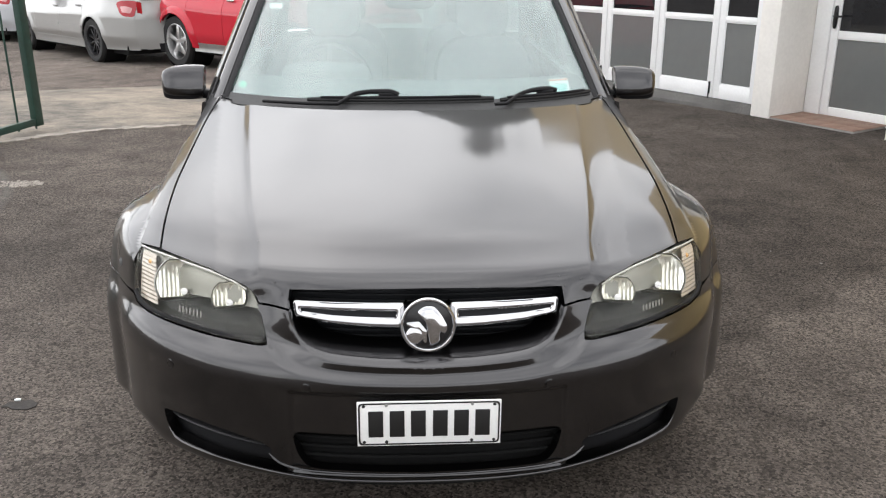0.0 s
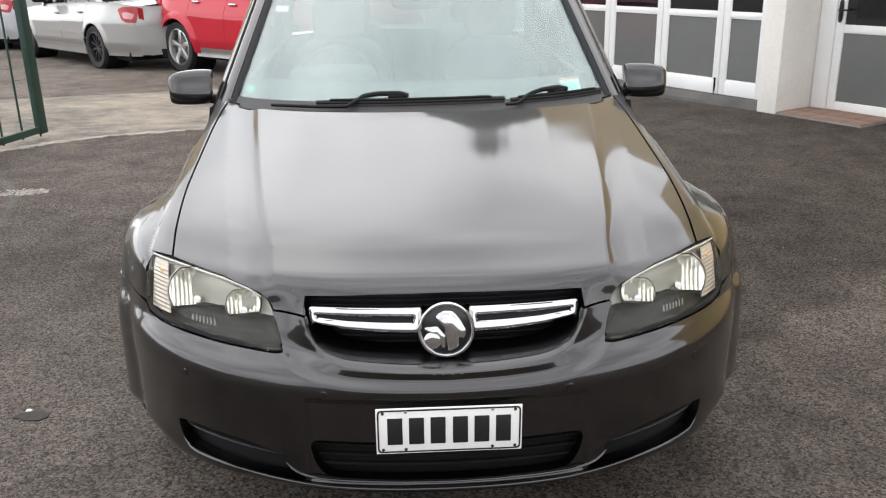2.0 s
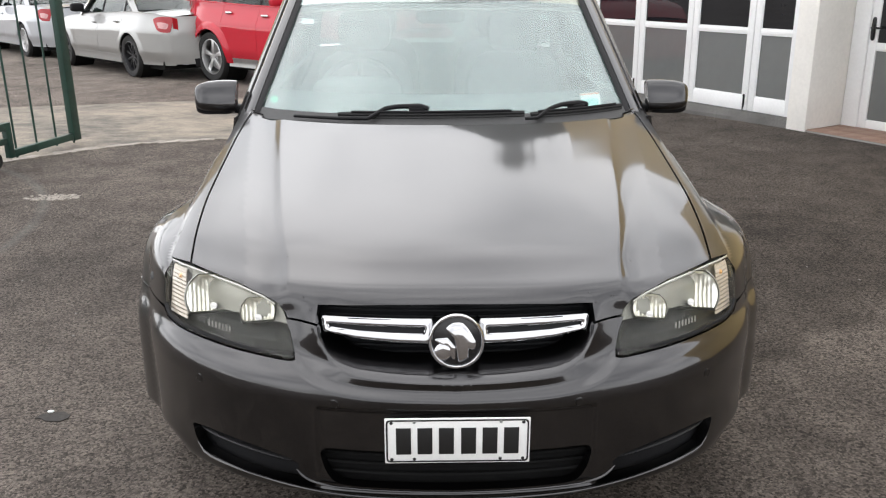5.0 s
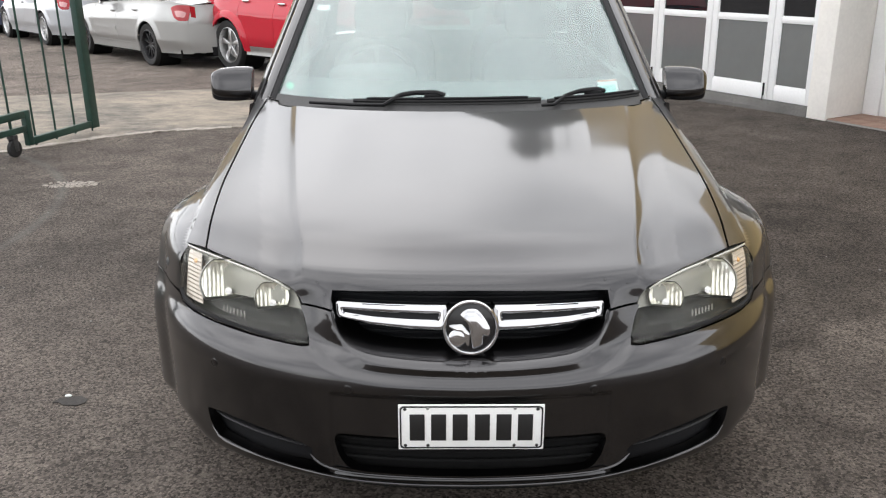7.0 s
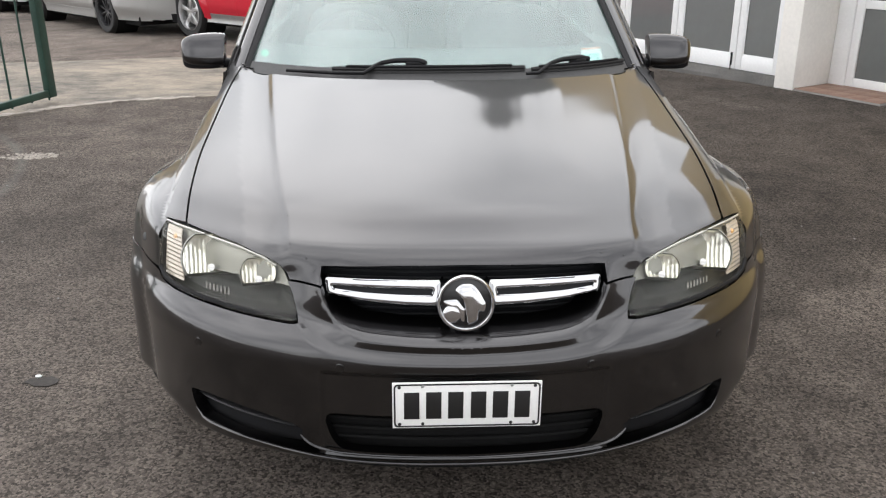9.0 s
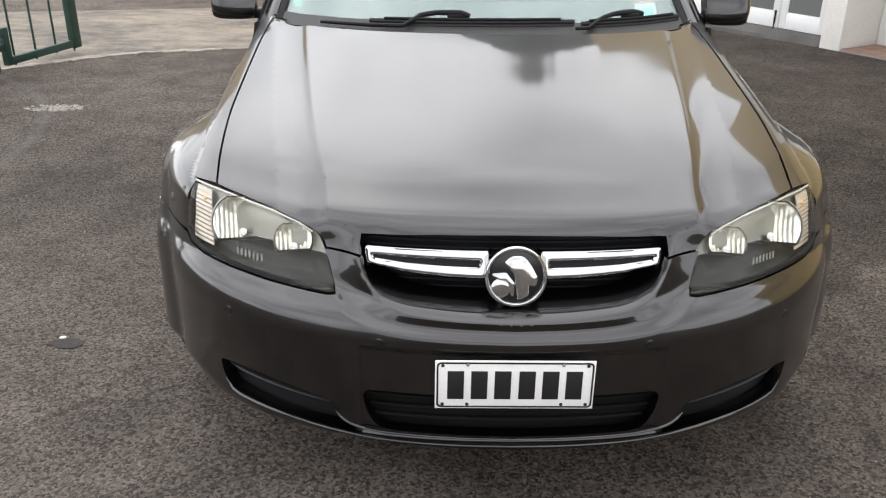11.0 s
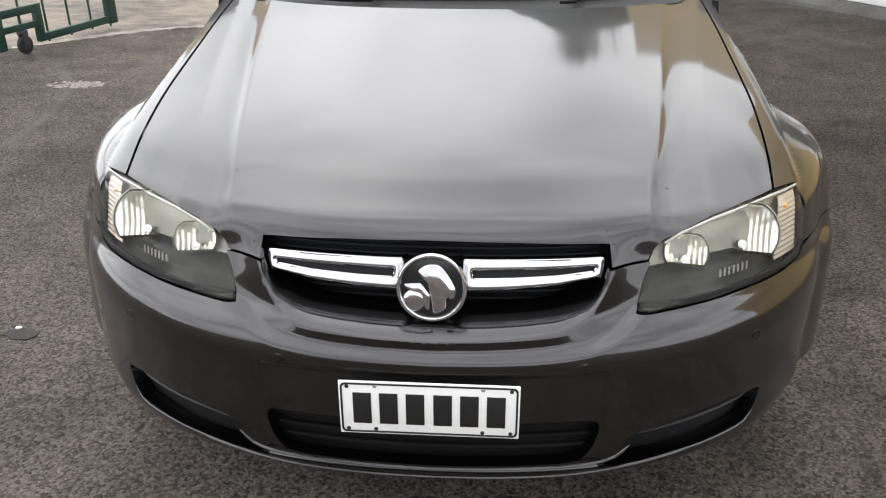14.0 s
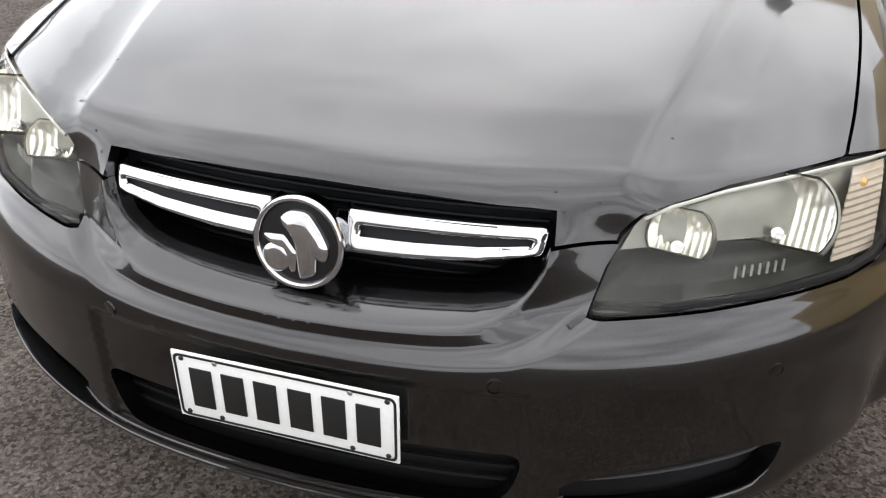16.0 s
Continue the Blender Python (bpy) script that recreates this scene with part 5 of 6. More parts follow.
for x0, x1, arm in ((-.40, .30, [(-.57, .983), (-.40, .984), (-.285, .986), (-.225, 1.016), (-.17, 1.024), (-.09, 1.024), (-.06, 1.017)]),
                    (.325, .705, [(.30, .984), (.345, .985), (.40, 1.012), (.45, 1.022), (.52, 1.024), (.555, 1.017)])):
    wiper = thing("wiper", "", "")
    wiper.parent = car
    pts = [on_glass(x, 1.003 + .006 * (x - x0) / (x1 - x0)) for x in steps(x0, x1, 14)]
    bm = bmesh.new()
    tube(bm, pts, .008, 6)
    tube(bm, [p + Vector((0, -.003, -.012)) for p in pts], .006, 6)
    part("blade", bm, RUBBER, wiper, "black rubber wiper blade")
    bm = bmesh.new()
    tube(bm, [p + Vector((0, -.004, .010)) for p in pts[1:-1]], .005, 6)
    part("spine", bm, BLACK, wiper)
    bm = bmesh.new()
    tube(bm, [on_glass(x, z, .022) for x, z in arm], [.006, .007, .0075] + [.009] * (len(arm) - 5) + [.011, .009], 8)
    part("arm", bm, BLACK, wiper, "black wiper arm")
    e = on_glass(arm[-2][0] - .01, arm[-2][1] - .006, .016)
    part("clip", boxed(e.x - .035, e.x + .03, e.y - .008, e.y + .008, e.z - .008, e.z + .008, bevel=.004), BLACK, wiper)

# labels on the glass
def glass_label(name, x, z, w, h, material, parent, out=-.007, label="", n=4):
    bm = bmesh.new()
    sheet(bm, lambda u, v: tuple(on_glass(u, v, out)), steps(x - w / 2, x + w / 2, n), steps(z - h / 2, z + h / 2, n))
    return part(name, solid(bm, .0006), material, parent, label)


lab = glass_label("registration_label", .582, 1.046, .085, .050, PAPER, windscreen, label="white and teal registration label inside the glass")
glass_label("print", .579, 1.038, .070, .026, TEAL_PRINT, lab, -.0064)
glass_label("print", .582, 1.0665, .082, .005, RED_PRINT, lab, -.0064)
glass_label("service_label", -.575, 1.325, .055, .02, PAPER, windscreen, label="small white service label")
bm = bmesh.new()
sheet(bm, lambda a, r: tuple(on_glass(-.672 + r * math.cos(a), 1.045 + .62 * r * math.sin(a), -.006)), steps(0, 2 * math.pi, 20), steps(.0005, .018, 3))
part("warrant_label", solid(bm, .0006), GREEN_DOT, windscreen, "round green label inside the glass")

# printed black border along the foot of the glass
bm = bmesh.new()
sheet(bm, lambda t, z: tuple(on_glass(t * screen_half(z) * .99, z, .004)), steps(-1, 1, 30), steps(.976, 1.010, 2))
part("frit", solid(bm, .0006), GREY_PLASTIC, windscreen, "dark printed border")

# cabin seen through the glass
bm = bmesh.new()
sheet(bm, lambda x, t: (x, screen_y(x, .985) + .02 + .62 * t, .965 + .05 * math.sin(math.pi * min(t * 1.1, 1)) + .05 * t - .35 * max(t - .75, 0)), steps(-.72, .72, 20), steps(0, 1, 12))
dash = part("dashboard", solid(bm, .02), CABIN, car, "dark grey dashboard")
bm = bmesh.new()
superegg(bm, (-.37, 1.90, 1.03), .19, .10, .055, .6)
part("binnacle", bm, CABIN, dash)
bm = bmesh.new()
lathe(bm, [(.185 + .016 * math.cos(a), .016 * math.sin(a)) for a in (2 * math.pi * k / 10 for k in range(10))], 40, pose(-.37, 2.08, .965, 66, 0, 0), close=True)
for a in (0, 120, 240):
    tube(bm, [(-.37, 2.08, .965), tuple(pose(-.37, 2.08, .965, 66, 0, 0) @ Vector((.185 * math.cos(radians(a + 90)), .185 * math.sin(radians(a + 90)), 0)))], .016, 8)
part("steering_wheel", bm, GLOSS_BLACK, car, "dark steering wheel")
bm = bmesh.new()
superegg(bm, (0, 2.02, 1.335), .11, .018, .032, .6)
part("rear_view_mirror", bm, BLACK, car)
part("bulkhead", boxed(-.80, .80, 1.62, 1.66, .25, .93), DARK_LINER, car)


# ---------------------------------------------------------------- ground
bm = bmesh.new()
sheet(bm, lambda x, y: (x, y, 0.0), steps(-300, 300, 12), steps(-300, 300, 12))
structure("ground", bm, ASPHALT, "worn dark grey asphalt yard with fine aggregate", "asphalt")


def ragged(poly, amount, seed, step=0.08):
    rnd = random.Random(seed)
    return [(x + rnd.uniform(-amount, amount), y + rnd.uniform(-amount, amount)) for x, y in dense(poly, step)]


def flat(name, poly, z, depth, material, label, category):
    from mathutils.geometry import delaunay_2d_cdt
    pts = [Vector(p) for p in poly]
    vs, _, faces, *_ = delaunay_2d_cdt(pts, [(i, (i + 1) % len(pts)) for i in range(len(pts))], [], 1, 1e-6)
    bm = bmesh.new()
    top = [bm.verts.new((v[0], v[1], z)) for v in vs]
    for f in faces:
        bm.faces.new([top[i] for i in f])
    edge = [e for e in bm.edges if e.is_boundary]
    low = bmesh.ops.extrude_edge_only(bm, edges=edge)["geom"]
    for v in low:
        if isinstance(v, bmesh.types.BMVert):
            v.co.z = z - depth
    bmesh.ops.recalc_face_normals(bm, faces=bm.faces)
    return structure(name, bm, material, label, category)


slab_near = [(-9.0, 3.55), (-6.0, 4.45), (-3.82, 5.28), (-3.23, 5.86), (-2.70, 6.19), (-2.08, 6.31), (-0.8, 6.45), (1.4, 6.6)]
slab_far = [(1.4, 9.6), (-1.2, 9.3), (-2.95, 8.97), (-4.3, 8.72), (-6.5, 8.35), (-9.0, 8.0)]
def open_ragged(line, amount, seed, step=0.07):
    r2 = random.Random(seed)
    out = []
    for a, b in zip(line, line[1:]):
        n = max(1, int(math.dist(a, b) / step))
        out += [(a[0] + (b[0] - a[0]) * k / n + r2.uniform(-amount, amount), a[1] + (b[1] - a[1]) * k / n + r2.uniform(-amount, amount)) for k in range(n)]
    return out + [line[-1]]


flat("pavement", open_ragged(slab_near, 0.018, 3) + slab_far, 0.004, 0.02, SLAB, "worn sandy concrete crossing with stained joints", "concrete")
edge = [(x, y) for x, y in slab_near[2:7]]
flat("crumbled_edge", ragged([(x - .05, y + .02) for x, y in edge[:4]] + [(x + .02, y - .05) for x, y in reversed(edge[:4])], 0.035, 5, 0.05), 0.008, 0.02, CRUMBLE, "broken pale edge of the concrete", "concrete")
rnd = random.Random(7)
bm = bmesh.new()
for _ in range(150):
    a, d = rnd.uniform(0, 6.283), rnd.uniform(0, 1) ** .6
    r = rnd.uniform(.006, .017)
    bmesh.ops.create_icosphere(bm, subdivisions=1, radius=r, matrix=Matrix.Translation((-2.76 + .20 * d * math.cos(a), 4.14 + .09 * d * math.sin(a), r * .08)) @ Matrix.Rotation(a, 4, "Z") @ Matrix.Diagonal((1.3, .8, .35, 1)))
structure("patch", bm, CRUMBLE, "small rough pale patch of crumbled concrete in the asphalt", "patch")

# litter: pale specks and one pebble in an oil spot
rnd = random.Random(11)
bm = bmesh.new()
for _ in range(150):
    x, y = rnd.uniform(-3.2, 4.2), rnd.uniform(-1.2, 6.0)
    r = rnd.uniform(.002, .007)
    bmesh.ops.create_icosphere(bm, subdivisions=1, radius=r, matrix=Matrix.Translation((x, y, r * .3)) @ Matrix.Diagonal((1, rnd.uniform(.6, 1.4), .45, 1)))
specks = tagged(part("gravel", bm, KERB, None), "scattered pale grit on the asphalt", "gravel", kind="stuff")
bm = bmesh.new()
bmesh.ops.create_icosphere(bm, subdivisions=2, radius=.010, matrix=Matrix.Translation((-1.452, .945, .004)) @ Matrix.Diagonal((1.3, .8, .5, 1)))
tagged(part("pebble", bm, PAPER, None), "small white pebble lying on the asphalt", "pebble")
flat("oil_spot", ragged([(-1.49, .90), (-1.43, .875), (-1.37, .89), (-1.36, .92), (-1.41, .945), (-1.47, .94)], 0.012, 9, 0.03), 0.004, 0.006, OIL, "dark oily spot on the asphalt", "stain")

# ---------------------------------------------------------------- building with folding doors
U, N = Vector((0.478, -0.878, 0)).normalized(), Vector((0.878, 0.478, 0)).normalized()
B = Matrix((( U.x, N.x, 0, 2.939), (U.y, N.y, 0, 7.665), (0, 0, 1, 0), (0, 0, 0, 1)))  # along the front, into the house, up


def placed(bm):
    bmesh.ops.transform(bm, matrix=B, verts=bm.verts)
    return bm


def wall(name, u0, u1, n0, n1, z0, z1, material, label):
    return structure(name, placed(boxed(u0, u1, n0, n1, z0, z1, bevel=.006)), material, label, "wall")


LEFT, DOOR_H = -5.176, 2.35
wall("wall_front", LEFT - 3.0, LEFT, -.02, .25, 0, 3.0, CREAM_RENDER, "cream rendered wall beside the folding doors")
wall("wall_lintel", LEFT, 1.33, .0, .25, DOOR_H, 3.0, CREAM_RENDER, "cream rendered lintel over the folding doors")
wall("column", 1.325, 1.545, -.05, .60, -.02, 3.0, CREAM_RENDER, "cream painted corner pier between the doors")
wall("wall_recess_top", 1.546, 2.76, -.05, .60, 2.45, 3.0, CREAM_RENDER, "cream rendered soffit over the entrance")
wall("column_2", 2.76, 3.0, -.05, .60, -.02, 3.0, CREAM_RENDER, "cream painted pier beyond the entrance")
wall("wall_side", 3.0, 9.0, -.02, .25, 0, 3.0, OCHRE_RENDER, "ochre rendered wall beyond the entrance")
GABLE = [(LEFT - 3.2, 3.0), (1.95, 3.0), (1.95, 3.45), (-.80, 5.75), (-3.55, 3.45), (LEFT - 3.2, 3.45)]


def gable(name, n0, n1, label):
    bm = bmesh.new()
    a, b = [[bm.verts.new((u0, n, z)) for u0, z in GABLE] for n in (n0, n1)]
    bm.faces.new(a)
    bm.faces.new(list(reversed(b)))
    for i in range(len(a)):
        j = (i + 1) % len(a)
        bm.faces.new((a[j], a[i], b[i], b[j]))
    return structure(name, placed(bm), OCHRE_RENDER, label, "wall")


gable("wall_gable", -.06, .25, "ochre rendered gable over the folding doors")
gable("wall_gable_back", 7.0, 7.25, "ochre rendered rear gable")
wall("wall_parapet", 1.955, 9.0, -.06, .25, 3.0, 4.3, OCHRE_RENDER, "ochre rendered parapet beyond the entrance")
wall("wall_back", LEFT - 3.0, 9.0, 7.0, 7.25, 0, 3.0, OCHRE_RENDER, "ochre rendered rear wall")
wall("wall_end", 9.0, 9.25, -.06, 7.25, 0, 4.3, OCHRE_RENDER, "ochre rendered end wall")
wall("wall_end_2", LEFT - 3.25, LEFT - 3.0, -.06, 7.25, 0, 3.45, OCHRE_RENDER, "ochre rendered end wall")
bm = bmesh.new()
for s, (e0, z0) in ((1, (2.15, 3.30)), (-1, (-3.75, 3.30))):
    rows = [[bm.verts.new((u0, n, z)) for u0, z in ((e0, z0), (-.80, 5.79))] for n in (-.05, 7.5)]
    bm.faces.new((rows[0][0], rows[0][1], rows[1][1], rows[1][0]))
structure("roof", placed(solid(bm, .06)), STEEL, "grey steel gable roof", "roof")
structure("roof_flat", placed(boxed(1.96, 9.2, .26, 6.99, 3.25, 3.35, bevel=.02)), KERB, "flat grey roof beyond the gable", "roof")
structure("ceiling", placed(boxed(LEFT - 2.9, 8.9, .31, 6.9, 2.95, 3.05)), WHITE_PAINT, "plain white ceiling inside", "ceiling")
structure("floor", placed(boxed(LEFT - 2.9, 8.9, .62, 6.9, -.02, .06)), KERB, "grey concrete floor inside", "floor")
# plinth under the doors, apron and kerb
structure("plinth", placed(boxed(LEFT, 1.32, -.012, .24, .0, .099, bevel=.004)), APRON, "grey concrete sill under the folding doors", "sill")
bm = bmesh.new()
inner = [bm.verts.new((u0, -.0125, .094)) for u0 in steps(LEFT, 1.318, 24)]
outer = [bm.verts.new((u0, -.045 - .20 * smooth01((1.32 - u0) / 2.2), .035)) for u0 in steps(LEFT, 1.318, 24)]
foot = [bm.verts.new((u0, -.055 - .205 * smooth01((1.32 - u0) / 2.2), -.01)) for u0 in steps(LEFT, 1.318, 24)]
for a, b in ((inner, outer), (outer, foot)):
    for i in range(24):
        bm.faces.new((a[i], a[i + 1], b[i + 1], b[i]))
structure("apron", placed(bm), APRON, "narrow grey concrete apron along the doors", "kerb")


def door_leaf(u0, u1, cut=None):
    """One glazed leaf: stiles, rails, a frosted lower pane and dark upper panes."""
    leaf = thing("folding_door", "white painted folding door leaf with frosted lower pane", "door", B @ pose(u0, 0, 0), "leaves of the folding doors")
    w, t = u1 - u0, .045
    st = .078
    for a, b in ((.004, st), (w - st, w - .004)):
        part("stile", boxed(a, b, .0, t, .102, DOOR_H - .005, bevel=.005), WHITE_PAINT, leaf)
    for z0, z1 in ((.102, .250), (.888, .935), (1.58, 1.63), (DOOR_H - .12, DOOR_H - .006)):
        part("rail", boxed(st + .0005, w - st - .0005, .002, t - .002, z0, z1, bevel=.005), WHITE_PAINT, leaf)
    for z0, z1, mat, lab in ((.250, .888, FROSTED, "frosted grey pane"), (.935, 1.58, DARK_GLASS, "dark clear pane"), (1.63, DOOR_H - .12, DARK_GLASS, "dark clear pane")):
        part("pane", boxed(st - .006, w - st + .006, .020, .026, z0 - .006, z1 + .006), mat, leaf, lab)
        for a, b, c, d in ((st, st + .012, z0, z1), (w - st - .012, w - st, z0, z1)):
            part("bead", boxed(a, b, .006, .019, c + .001, d - .001, bevel=.003), WHITE_PAINT, leaf)
        for c, d in ((z0, z0 + .012), (z1 - .012, z1)):
            part("bead", boxed(st + .013, w - st - .013, .006, .019, c, d, bevel=.003), WHITE_PAINT, leaf)
    return leaf


door_leaf(.774, 1.326)
master = door_leaf(-.072, .774)
for k in range(1, 6):
    copy_thing(master, B @ pose(-.072 - .846 * k, 0, 0))
# drop bolts at the meeting stiles
for bu in (.73, -.118 - .846):
    bolt = thing("drop_bolt", "black drop bolt at the foot of the folding door", "bolt", B @ pose(bu, -.012, .14))
    part("plate", boxed(-.010, .010, .004, .012, .0, .13, bevel=.002), GLOSS_BLACK, bolt)
    bm = bmesh.new()
    tube(bm, [(0, 0, -.05), (0, 0, .115), (.0, -.012, .12)], .0055, 8)
    part("rod", bm, GLOSS_BLACK, bolt)

# entrance: tiled step, white door with two panes
structure("step", placed(boxed(1.548, 2.46, -.046, .598, -.04, .010, bevel=.004)), KERB, "concrete step under the entrance tiles", "step")
step_top = structure("step_tiles", placed(boxed(1.552, 2.456, -.042, .594, .0105, .015)), KERB, "grey grout bed of the step", "step")
mesh_tile = None
for i in range(5):
    for j in range(3):
        if mesh_tile is None:
            t = part("tile", boxed(0, .1745, 0, .205, 0, .010, bevel=.003), TERRACOTTA, step_top)
            mesh_tile = t.data
        else:
            t = new("tile", mesh_tile)
            t.parent = step_top
        t.matrix_world = B @ pose(1.556 + .1795 * i, -.038 + .210 * j, .0135)
door = thing("entrance_door", "white framed entrance door with two grey panes", "door", B @ pose(1.650, .50, -.085))
for a, b in ((-.10, .07), (.97, 1.11)):
    part("jamb", boxed(a, b, -.02, .08, .062, 2.445, bevel=.006), WHITE_PAINT, door)
part("threshold", boxed(-.10, 1.105, -.05, .08, .058, .10, bevel=.006), WHITE_PAINT, door)
for a, b in ((.072, .155), (.885, .968)):
    part("stile", boxed(a, b, .0, .045, .102, 2.35, bevel=.005), WHITE_PAINT, door)
for z0, z1 in ((.102, .19), (.845, .925), (2.25, 2.35)):
    part("rail", boxed(.1555, .8845, .002, .043, z0, z1, bevel=.005), WHITE_PAINT, door)
part("pane", boxed(.150, .890, .018, .024, .184, .851), FROSTED, door, "frosted grey pane")
part("pane", boxed(.150, .890, .018, .024, .919, 2.256), DARK_GLASS, door, "dark clear pane")
bm = bmesh.new()
superegg(bm, (.113, -.012, 1.05), .022, .012, .11, .6, nu=14, nv=10)
handle = part("handle", bm, GLOSS_BLACK, door, "black lever handle plate")
bm = bmesh.new()
tube(bm, [(.113, -.01, 1.06), (.113, -.05, 1.06), (.22, -.055, 1.06)], .010, 8)
part("lever", bm, GLOSS_BLACK, handle)
part("inner_wall", boxed(-.06, 1.06, .09, .12, .10, 2.445), WHITE_PAINT, door)

# ---------------------------------------------------------------- green steel gate
GU = Vector((-.258, -.997, 0)).normalized()
GM = Matrix(((GU.x, -GU.y, 0, -3.336), (GU.y, GU.x, 0, 6.155), (0, 0, 1, 0), (0, 0, 0, 1)))
gate = thing("gate", "green painted steel bar gate on a castor", "gate", GM)
GATE_L, GATE_H = 3.9, 1.9


def rhs(a, b, n0, n1, z0, z1, name="rail"):
    return part(name, boxed(a, b, n0, n1, z0, z1, bevel=.004), GREEN_STEEL, gate)


rhs(.0, .10, -.03, .03, .055, GATE_H, "stile")
rhs(GATE_L - .08, GATE_L, -.03, .03, .055, GATE_H, "stile")
rhs(.1005, .885, -.025, .025, .065, .125)
rhs(.8855, .945, -.0255, .0255, .064, .36, "step_post")
rhs(1.30, 1.36, -.0255, .0255, .064, .36, "step_post")
rhs(.9455, 1.2995, -.025, .025, .30, .36)
rhs(1.3605, GATE_L - .0805, -.025, .025, .065, .125)
rhs(.1005, GATE_L - .0805, -.025, .025, GATE_H - .06, GATE_H)
rhs(.9455, 1.2995, -.02, .02, .185, .235, "castor_beam")
k = 0
while .275 + .262 * k < GATE_L - .1:
    a = .275 + .262 * k
    z0 = .04 if not .88 < a < 1.37 else .30
    bm = bmesh.new()
    tube(bm, [(a, -.033, z0), (a, -.033, GATE_H - .02)], .0095, 10)
    part("bar", bm, GREEN_STEEL, gate)
    k += 1
bm = bmesh.new()
tube(bm, [(.03, -.036, .02), (.03, -.036, GATE_H - .02)], .009, 10)
part("bar", bm, GREEN_STEEL, gate)
castor = part("castor", boxed(1.08, 1.13, -.035, .035, .150, .185, bevel=.003), GREY_PLASTIC, gate, "dark steel castor with black wheel")
for n0 in (-.028, .022):
    part("fork", boxed(1.075, 1.125, n0, n0 + .006, .05, .152, bevel=.002), GREY_PLASTIC, castor)
part("wheel", capped([(.045, -.02), (.068, -.016), (.07, 0), (.068, .016), (.045, .02)], 28, pose(1.10, 0, .071, 90, 0, 0)), RUBBER, castor, "black rubber wheel")
bm = bmesh.new()
tube(bm, [(1.105, 0, .18), (1.105, 0, .30)], .012, 8)
part("stem", bm, GREEN_STEEL, castor)
post = thing("gate_post", "green steel gate post standing in the asphalt", "post", GM @ pose(GATE_L + .08, 0, 0))
part("shaft", boxed(-.05, .05, -.05, .05, -.02, 2.05, bevel=.005), GREEN_STEEL, post)
part("cap", boxed(-.055, .055, -.055, .055, 2.051, 2.07, bevel=.005), GREEN_STEEL, post)

# ---------------------------------------------------------------- parked cars in the yard
def heading(hx, hy, near, local):
    """A car's pose from the way it faces and one wheel's place on the ground."""
    h = Vector((hx, hy, 0)).normalized()
    x, y = Vector((-h.y, h.x, 0)), -h
    o = Vector((*near, 0)) - x * local[0] - y * local[1]
    return Matrix(((x.x, y.x, 0, o.x), (x.y, y.y, 0, o.y), (0, 0, 1, 0), (0, 0, 0, 1)))


def sedan(m, paint_mat, rim, spokes, label, moulding=None):
    ob = thing("car", label, "car", m, "parked cars in the yard")
    shell(ob, {
        "length": 4.55, "half": .875, "from": .12, "paint": paint_mat, "belt": ([0.12, .5, 1.2, 1.9, 2.8, 3.6, 4.2, 4.55], [.66, .76, .88, .92, .95, .98, .97, .93]),
        "axle_f": .92, "axle_r": 3.59, "wheel_r": .322, "arch_r": .355, "screen": ((1.30, .91), (2.02, 1.36), (3.15, 1.36), (3.85, 1.01)),
        "glass_half": .735, "roof_half": .56, "roof_z": 1.43, "cuts": [.12, 1.42, 2.42, 3.28, 4.55], "panels": ["fender", "door", "door", "quarter_panel"],
        "rim": rim, "spokes": spokes, "tail": (.70, .92), "mirror_paint": BLACK, "posts": [1.62, 2.45, 3.30, 3.62], "moulding": moulding, "exhaust": .45})
    return ob


sedan(heading(-.67, .74, (-4.57, 11.72), (.79, 3.59)), SILVER, BLACK_ALLOY, 10, "silver sedan with black alloy wheels parked in the yard", .52)
sedan(heading(-.65, .76, (-7.88, 15.50), (.79, 3.59)), SILVER_COOL, ALLOY, 10, "pale silver sedan with bright alloy wheels parked in the yard")
sedan(heading(-.65, .76, (-10.9, 18.95), (.79, 3.59)), NAVY, ALLOY, 5, "dark blue sedan parked at the far end of the row")

suv = thing("car", "red sport utility car with silver five-spoke wheels", "car", heading(.72, -.69, (-3.15, 11.05), (-.80, 3.55)), "parked cars in the yard")
shell(suv, {
    "length": 4.45, "half": .90, "from": .12, "paint": RED, "belt": ([0.12, .5, 1.2, 1.9, 2.8, 3.6, 4.45], [.80, .93, 1.05, 1.08, 1.10, 1.13, 1.15]),
    "axle_f": .88, "axle_r": 3.55, "wheel_r": .36, "arch_r": .405, "screen": ((1.22, 1.06), (1.95, 1.60), (3.9, 1.60), (4.40, 1.15)),
    "glass_half": .75, "roof_half": .60, "roof_z": 1.70, "cuts": [.12, 1.40, 2.40, 3.25, 4.45], "panels": ["fender", "door", "door", "quarter_panel"],
    "rim": ALLOY, "spokes": 5, "tail": (.88, 1.13), "flares": True, "posts": [1.60, 2.42, 3.30, 4.1], "hatch": True, "sill": .27, "sill_material": STEEL, "handle": CHROME, "handle_drop": .12})

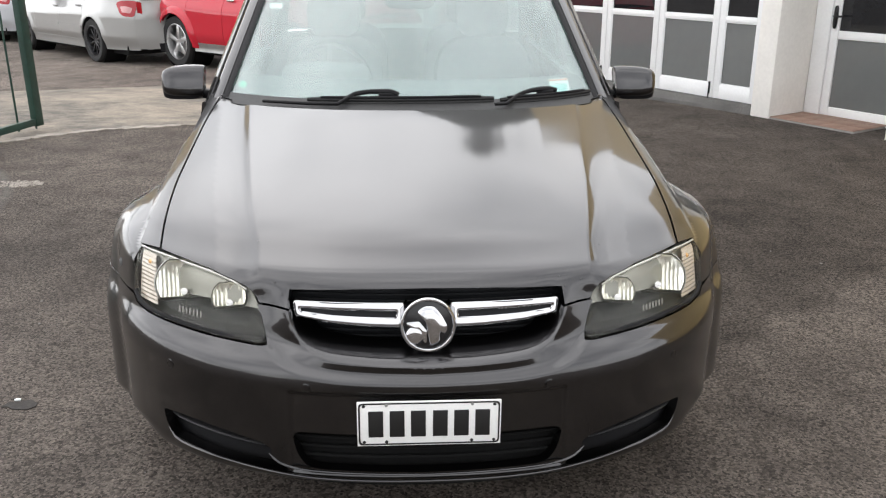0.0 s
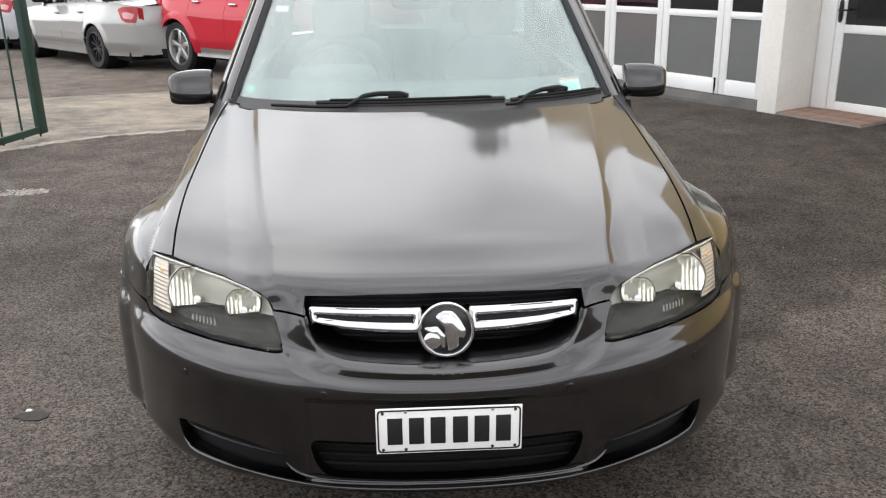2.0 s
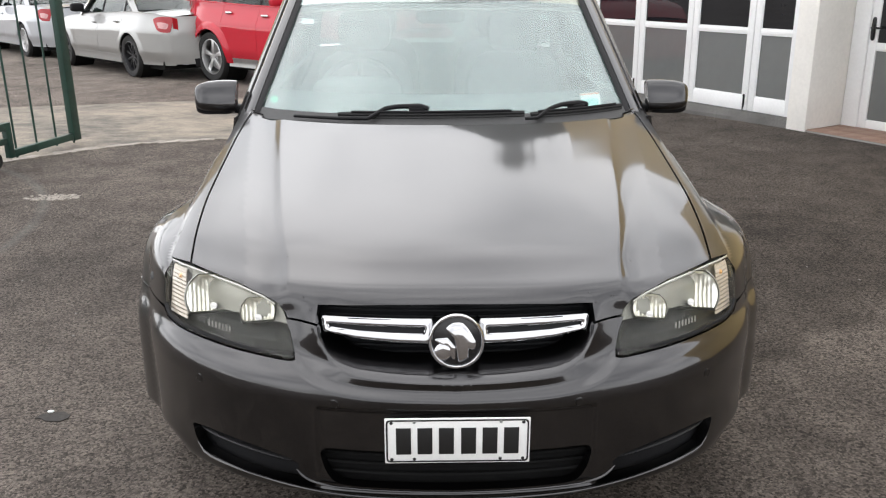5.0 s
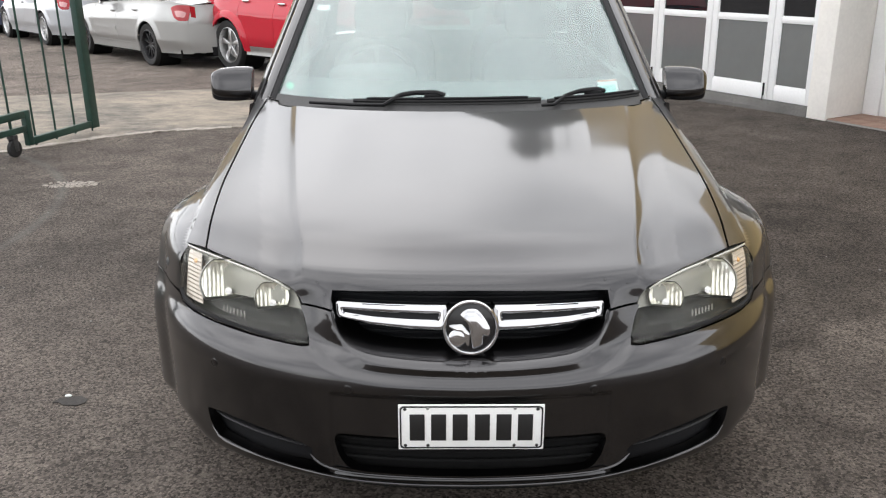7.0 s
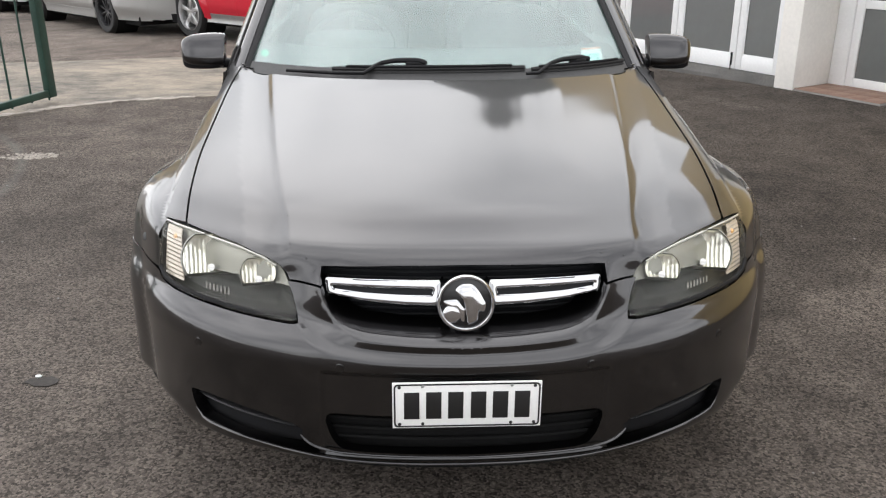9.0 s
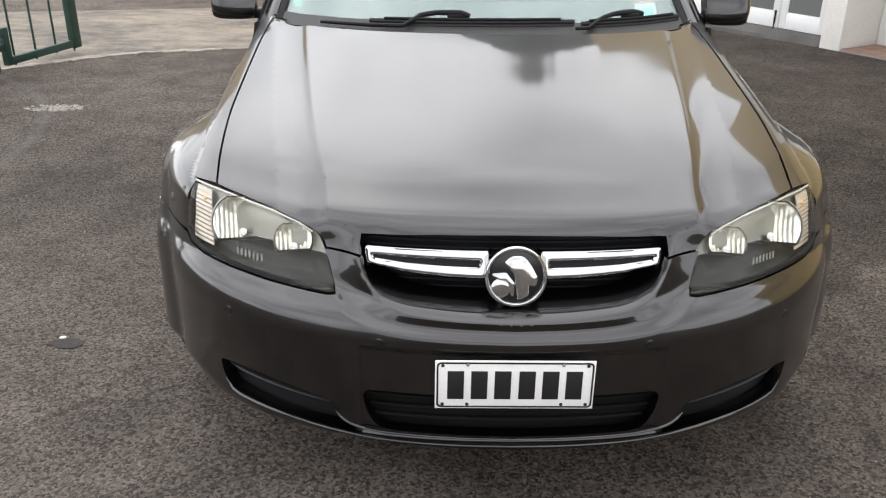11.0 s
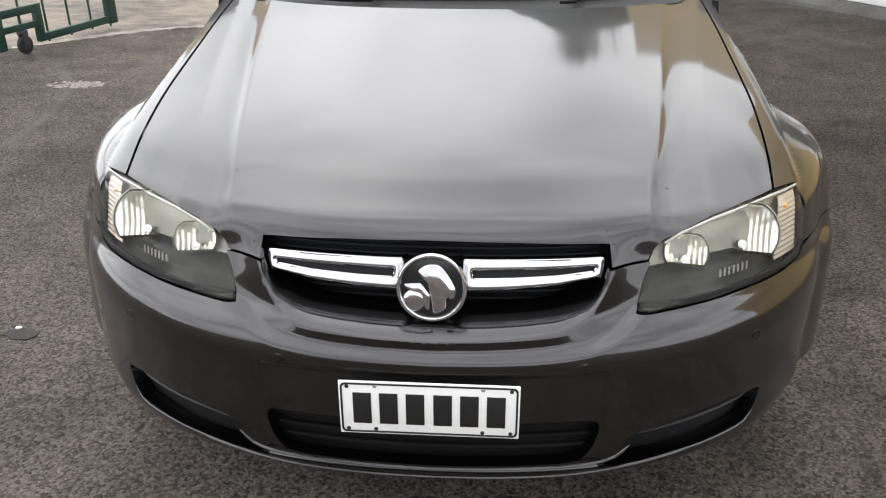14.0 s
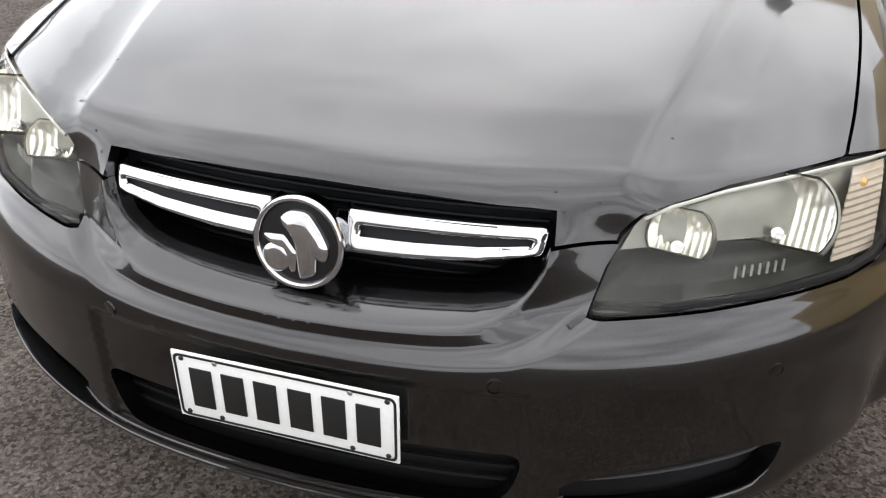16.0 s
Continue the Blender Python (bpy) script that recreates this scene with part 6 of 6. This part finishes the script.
# ---------------------------------------------------------------- a tall tree behind the yard, mirrored in the hood
tree = thing("tree", "tall slender dark green tree behind the yard", "tree", pose(2.8, 17.6, 0))
rnd = random.Random(4)
bm = bmesh.new()
tube(bm, [(0, 0, -.1), (.1, 0, 2.0), (0, .1, 4.5), (.2, 0, 7.5), (.1, .1, 10.2)], [.30, .26, .20, .14, .05], 12)
for k in range(11):
    a, z = rnd.uniform(0, 6.28), rnd.uniform(5.3, 8.0)
    l = rnd.uniform(0.8, 1.5)
    tube(bm, [(0.05, 0, z), (l * .5 * math.cos(a), l * .5 * math.sin(a), z + .9), (l * math.cos(a), l * math.sin(a), z + 2.0)], [.12, .08, .02], 7)
part("trunk", bm, BARK, tree)
verts, faces = [], []
for _ in range(16000):
    a, b = rnd.uniform(0, 6.28), math.acos(rnd.uniform(-.6, 1))
    rr = rnd.uniform(.55, 1.0) ** .5
    lump = 1 + .06 * math.sin(3 * a + 1) * math.sin(3 * b)
    c = Vector((2.5 * rr * lump * math.sin(b) * math.cos(a), 2.5 * rr * lump * math.sin(b) * math.sin(a), 9.12 + 2.9 * rr * lump * math.cos(b)))
    d = Vector((rnd.uniform(-1, 1), rnd.uniform(-1, 1), rnd.uniform(-.6, .6))).normalized()
    e = d.cross(Vector((rnd.uniform(-1, 1), rnd.uniform(-1, 1), 1))).normalized()
    w, h = rnd.uniform(.06, .11), rnd.uniform(.12, .22)
    k = len(verts)
    verts += [tuple(c - d * h), tuple(c + e * w), tuple(c + d * h), tuple(c - e * w)]
    faces.append((k, k + 1, k + 2, k + 3))
me = bpy.data.meshes.new("crown")
me.from_pydata(verts, [], faces)
me.materials.append(LEAF)
crown = new("crown", me)
crown.parent = tree

# ---------------------------------------------------------------- ochre house far behind the parked cars
house = thing("house", "tall ochre rendered house with grey gable roof", "house", pose(-13.0, 27.5, 0, 0, 0, 25))
bm = bmesh.new()
prof = [(-3.4, -.1), (3.4, -.1), (3.4, 10.6), (0, 14.6), (-3.4, 10.6)]
a, b = [[bm.verts.new((x, y, z)) for x, z in prof] for y in (0, 9)]
bm.faces.new(a)
bm.faces.new(list(reversed(b)))
for i in range(5):
    j = (i + 1) % 5
    bm.faces.new((a[j], a[i], b[i], b[j]))
part("wall", bm, OCHRE_RENDER, house, smooth=False)
bm = bmesh.new()
for s in (1, -1):
    q = [bm.verts.new(p) for p in ((s * 3.7, -.05, 10.25), (0, -.05, 14.7), (0, 9.4, 14.7), (s * 3.7, 9.4, 10.25))]
    bm.faces.new(q)
part("roof", solid(bm, .12), STEEL, house)
for x in (-2.3, 0, 2.3):
    for z in (1.2, 4.6, 8.0):
        win = part("window", boxed(x - .55, x + .55, -.05, -.002, z, z + 1.7, bevel=.01), WHITE_PAINT, house)
        part("pane", boxed(x - .46, x + .46, -.06, -.051, z + .09, z + 1.61), DARK_GLASS, win)
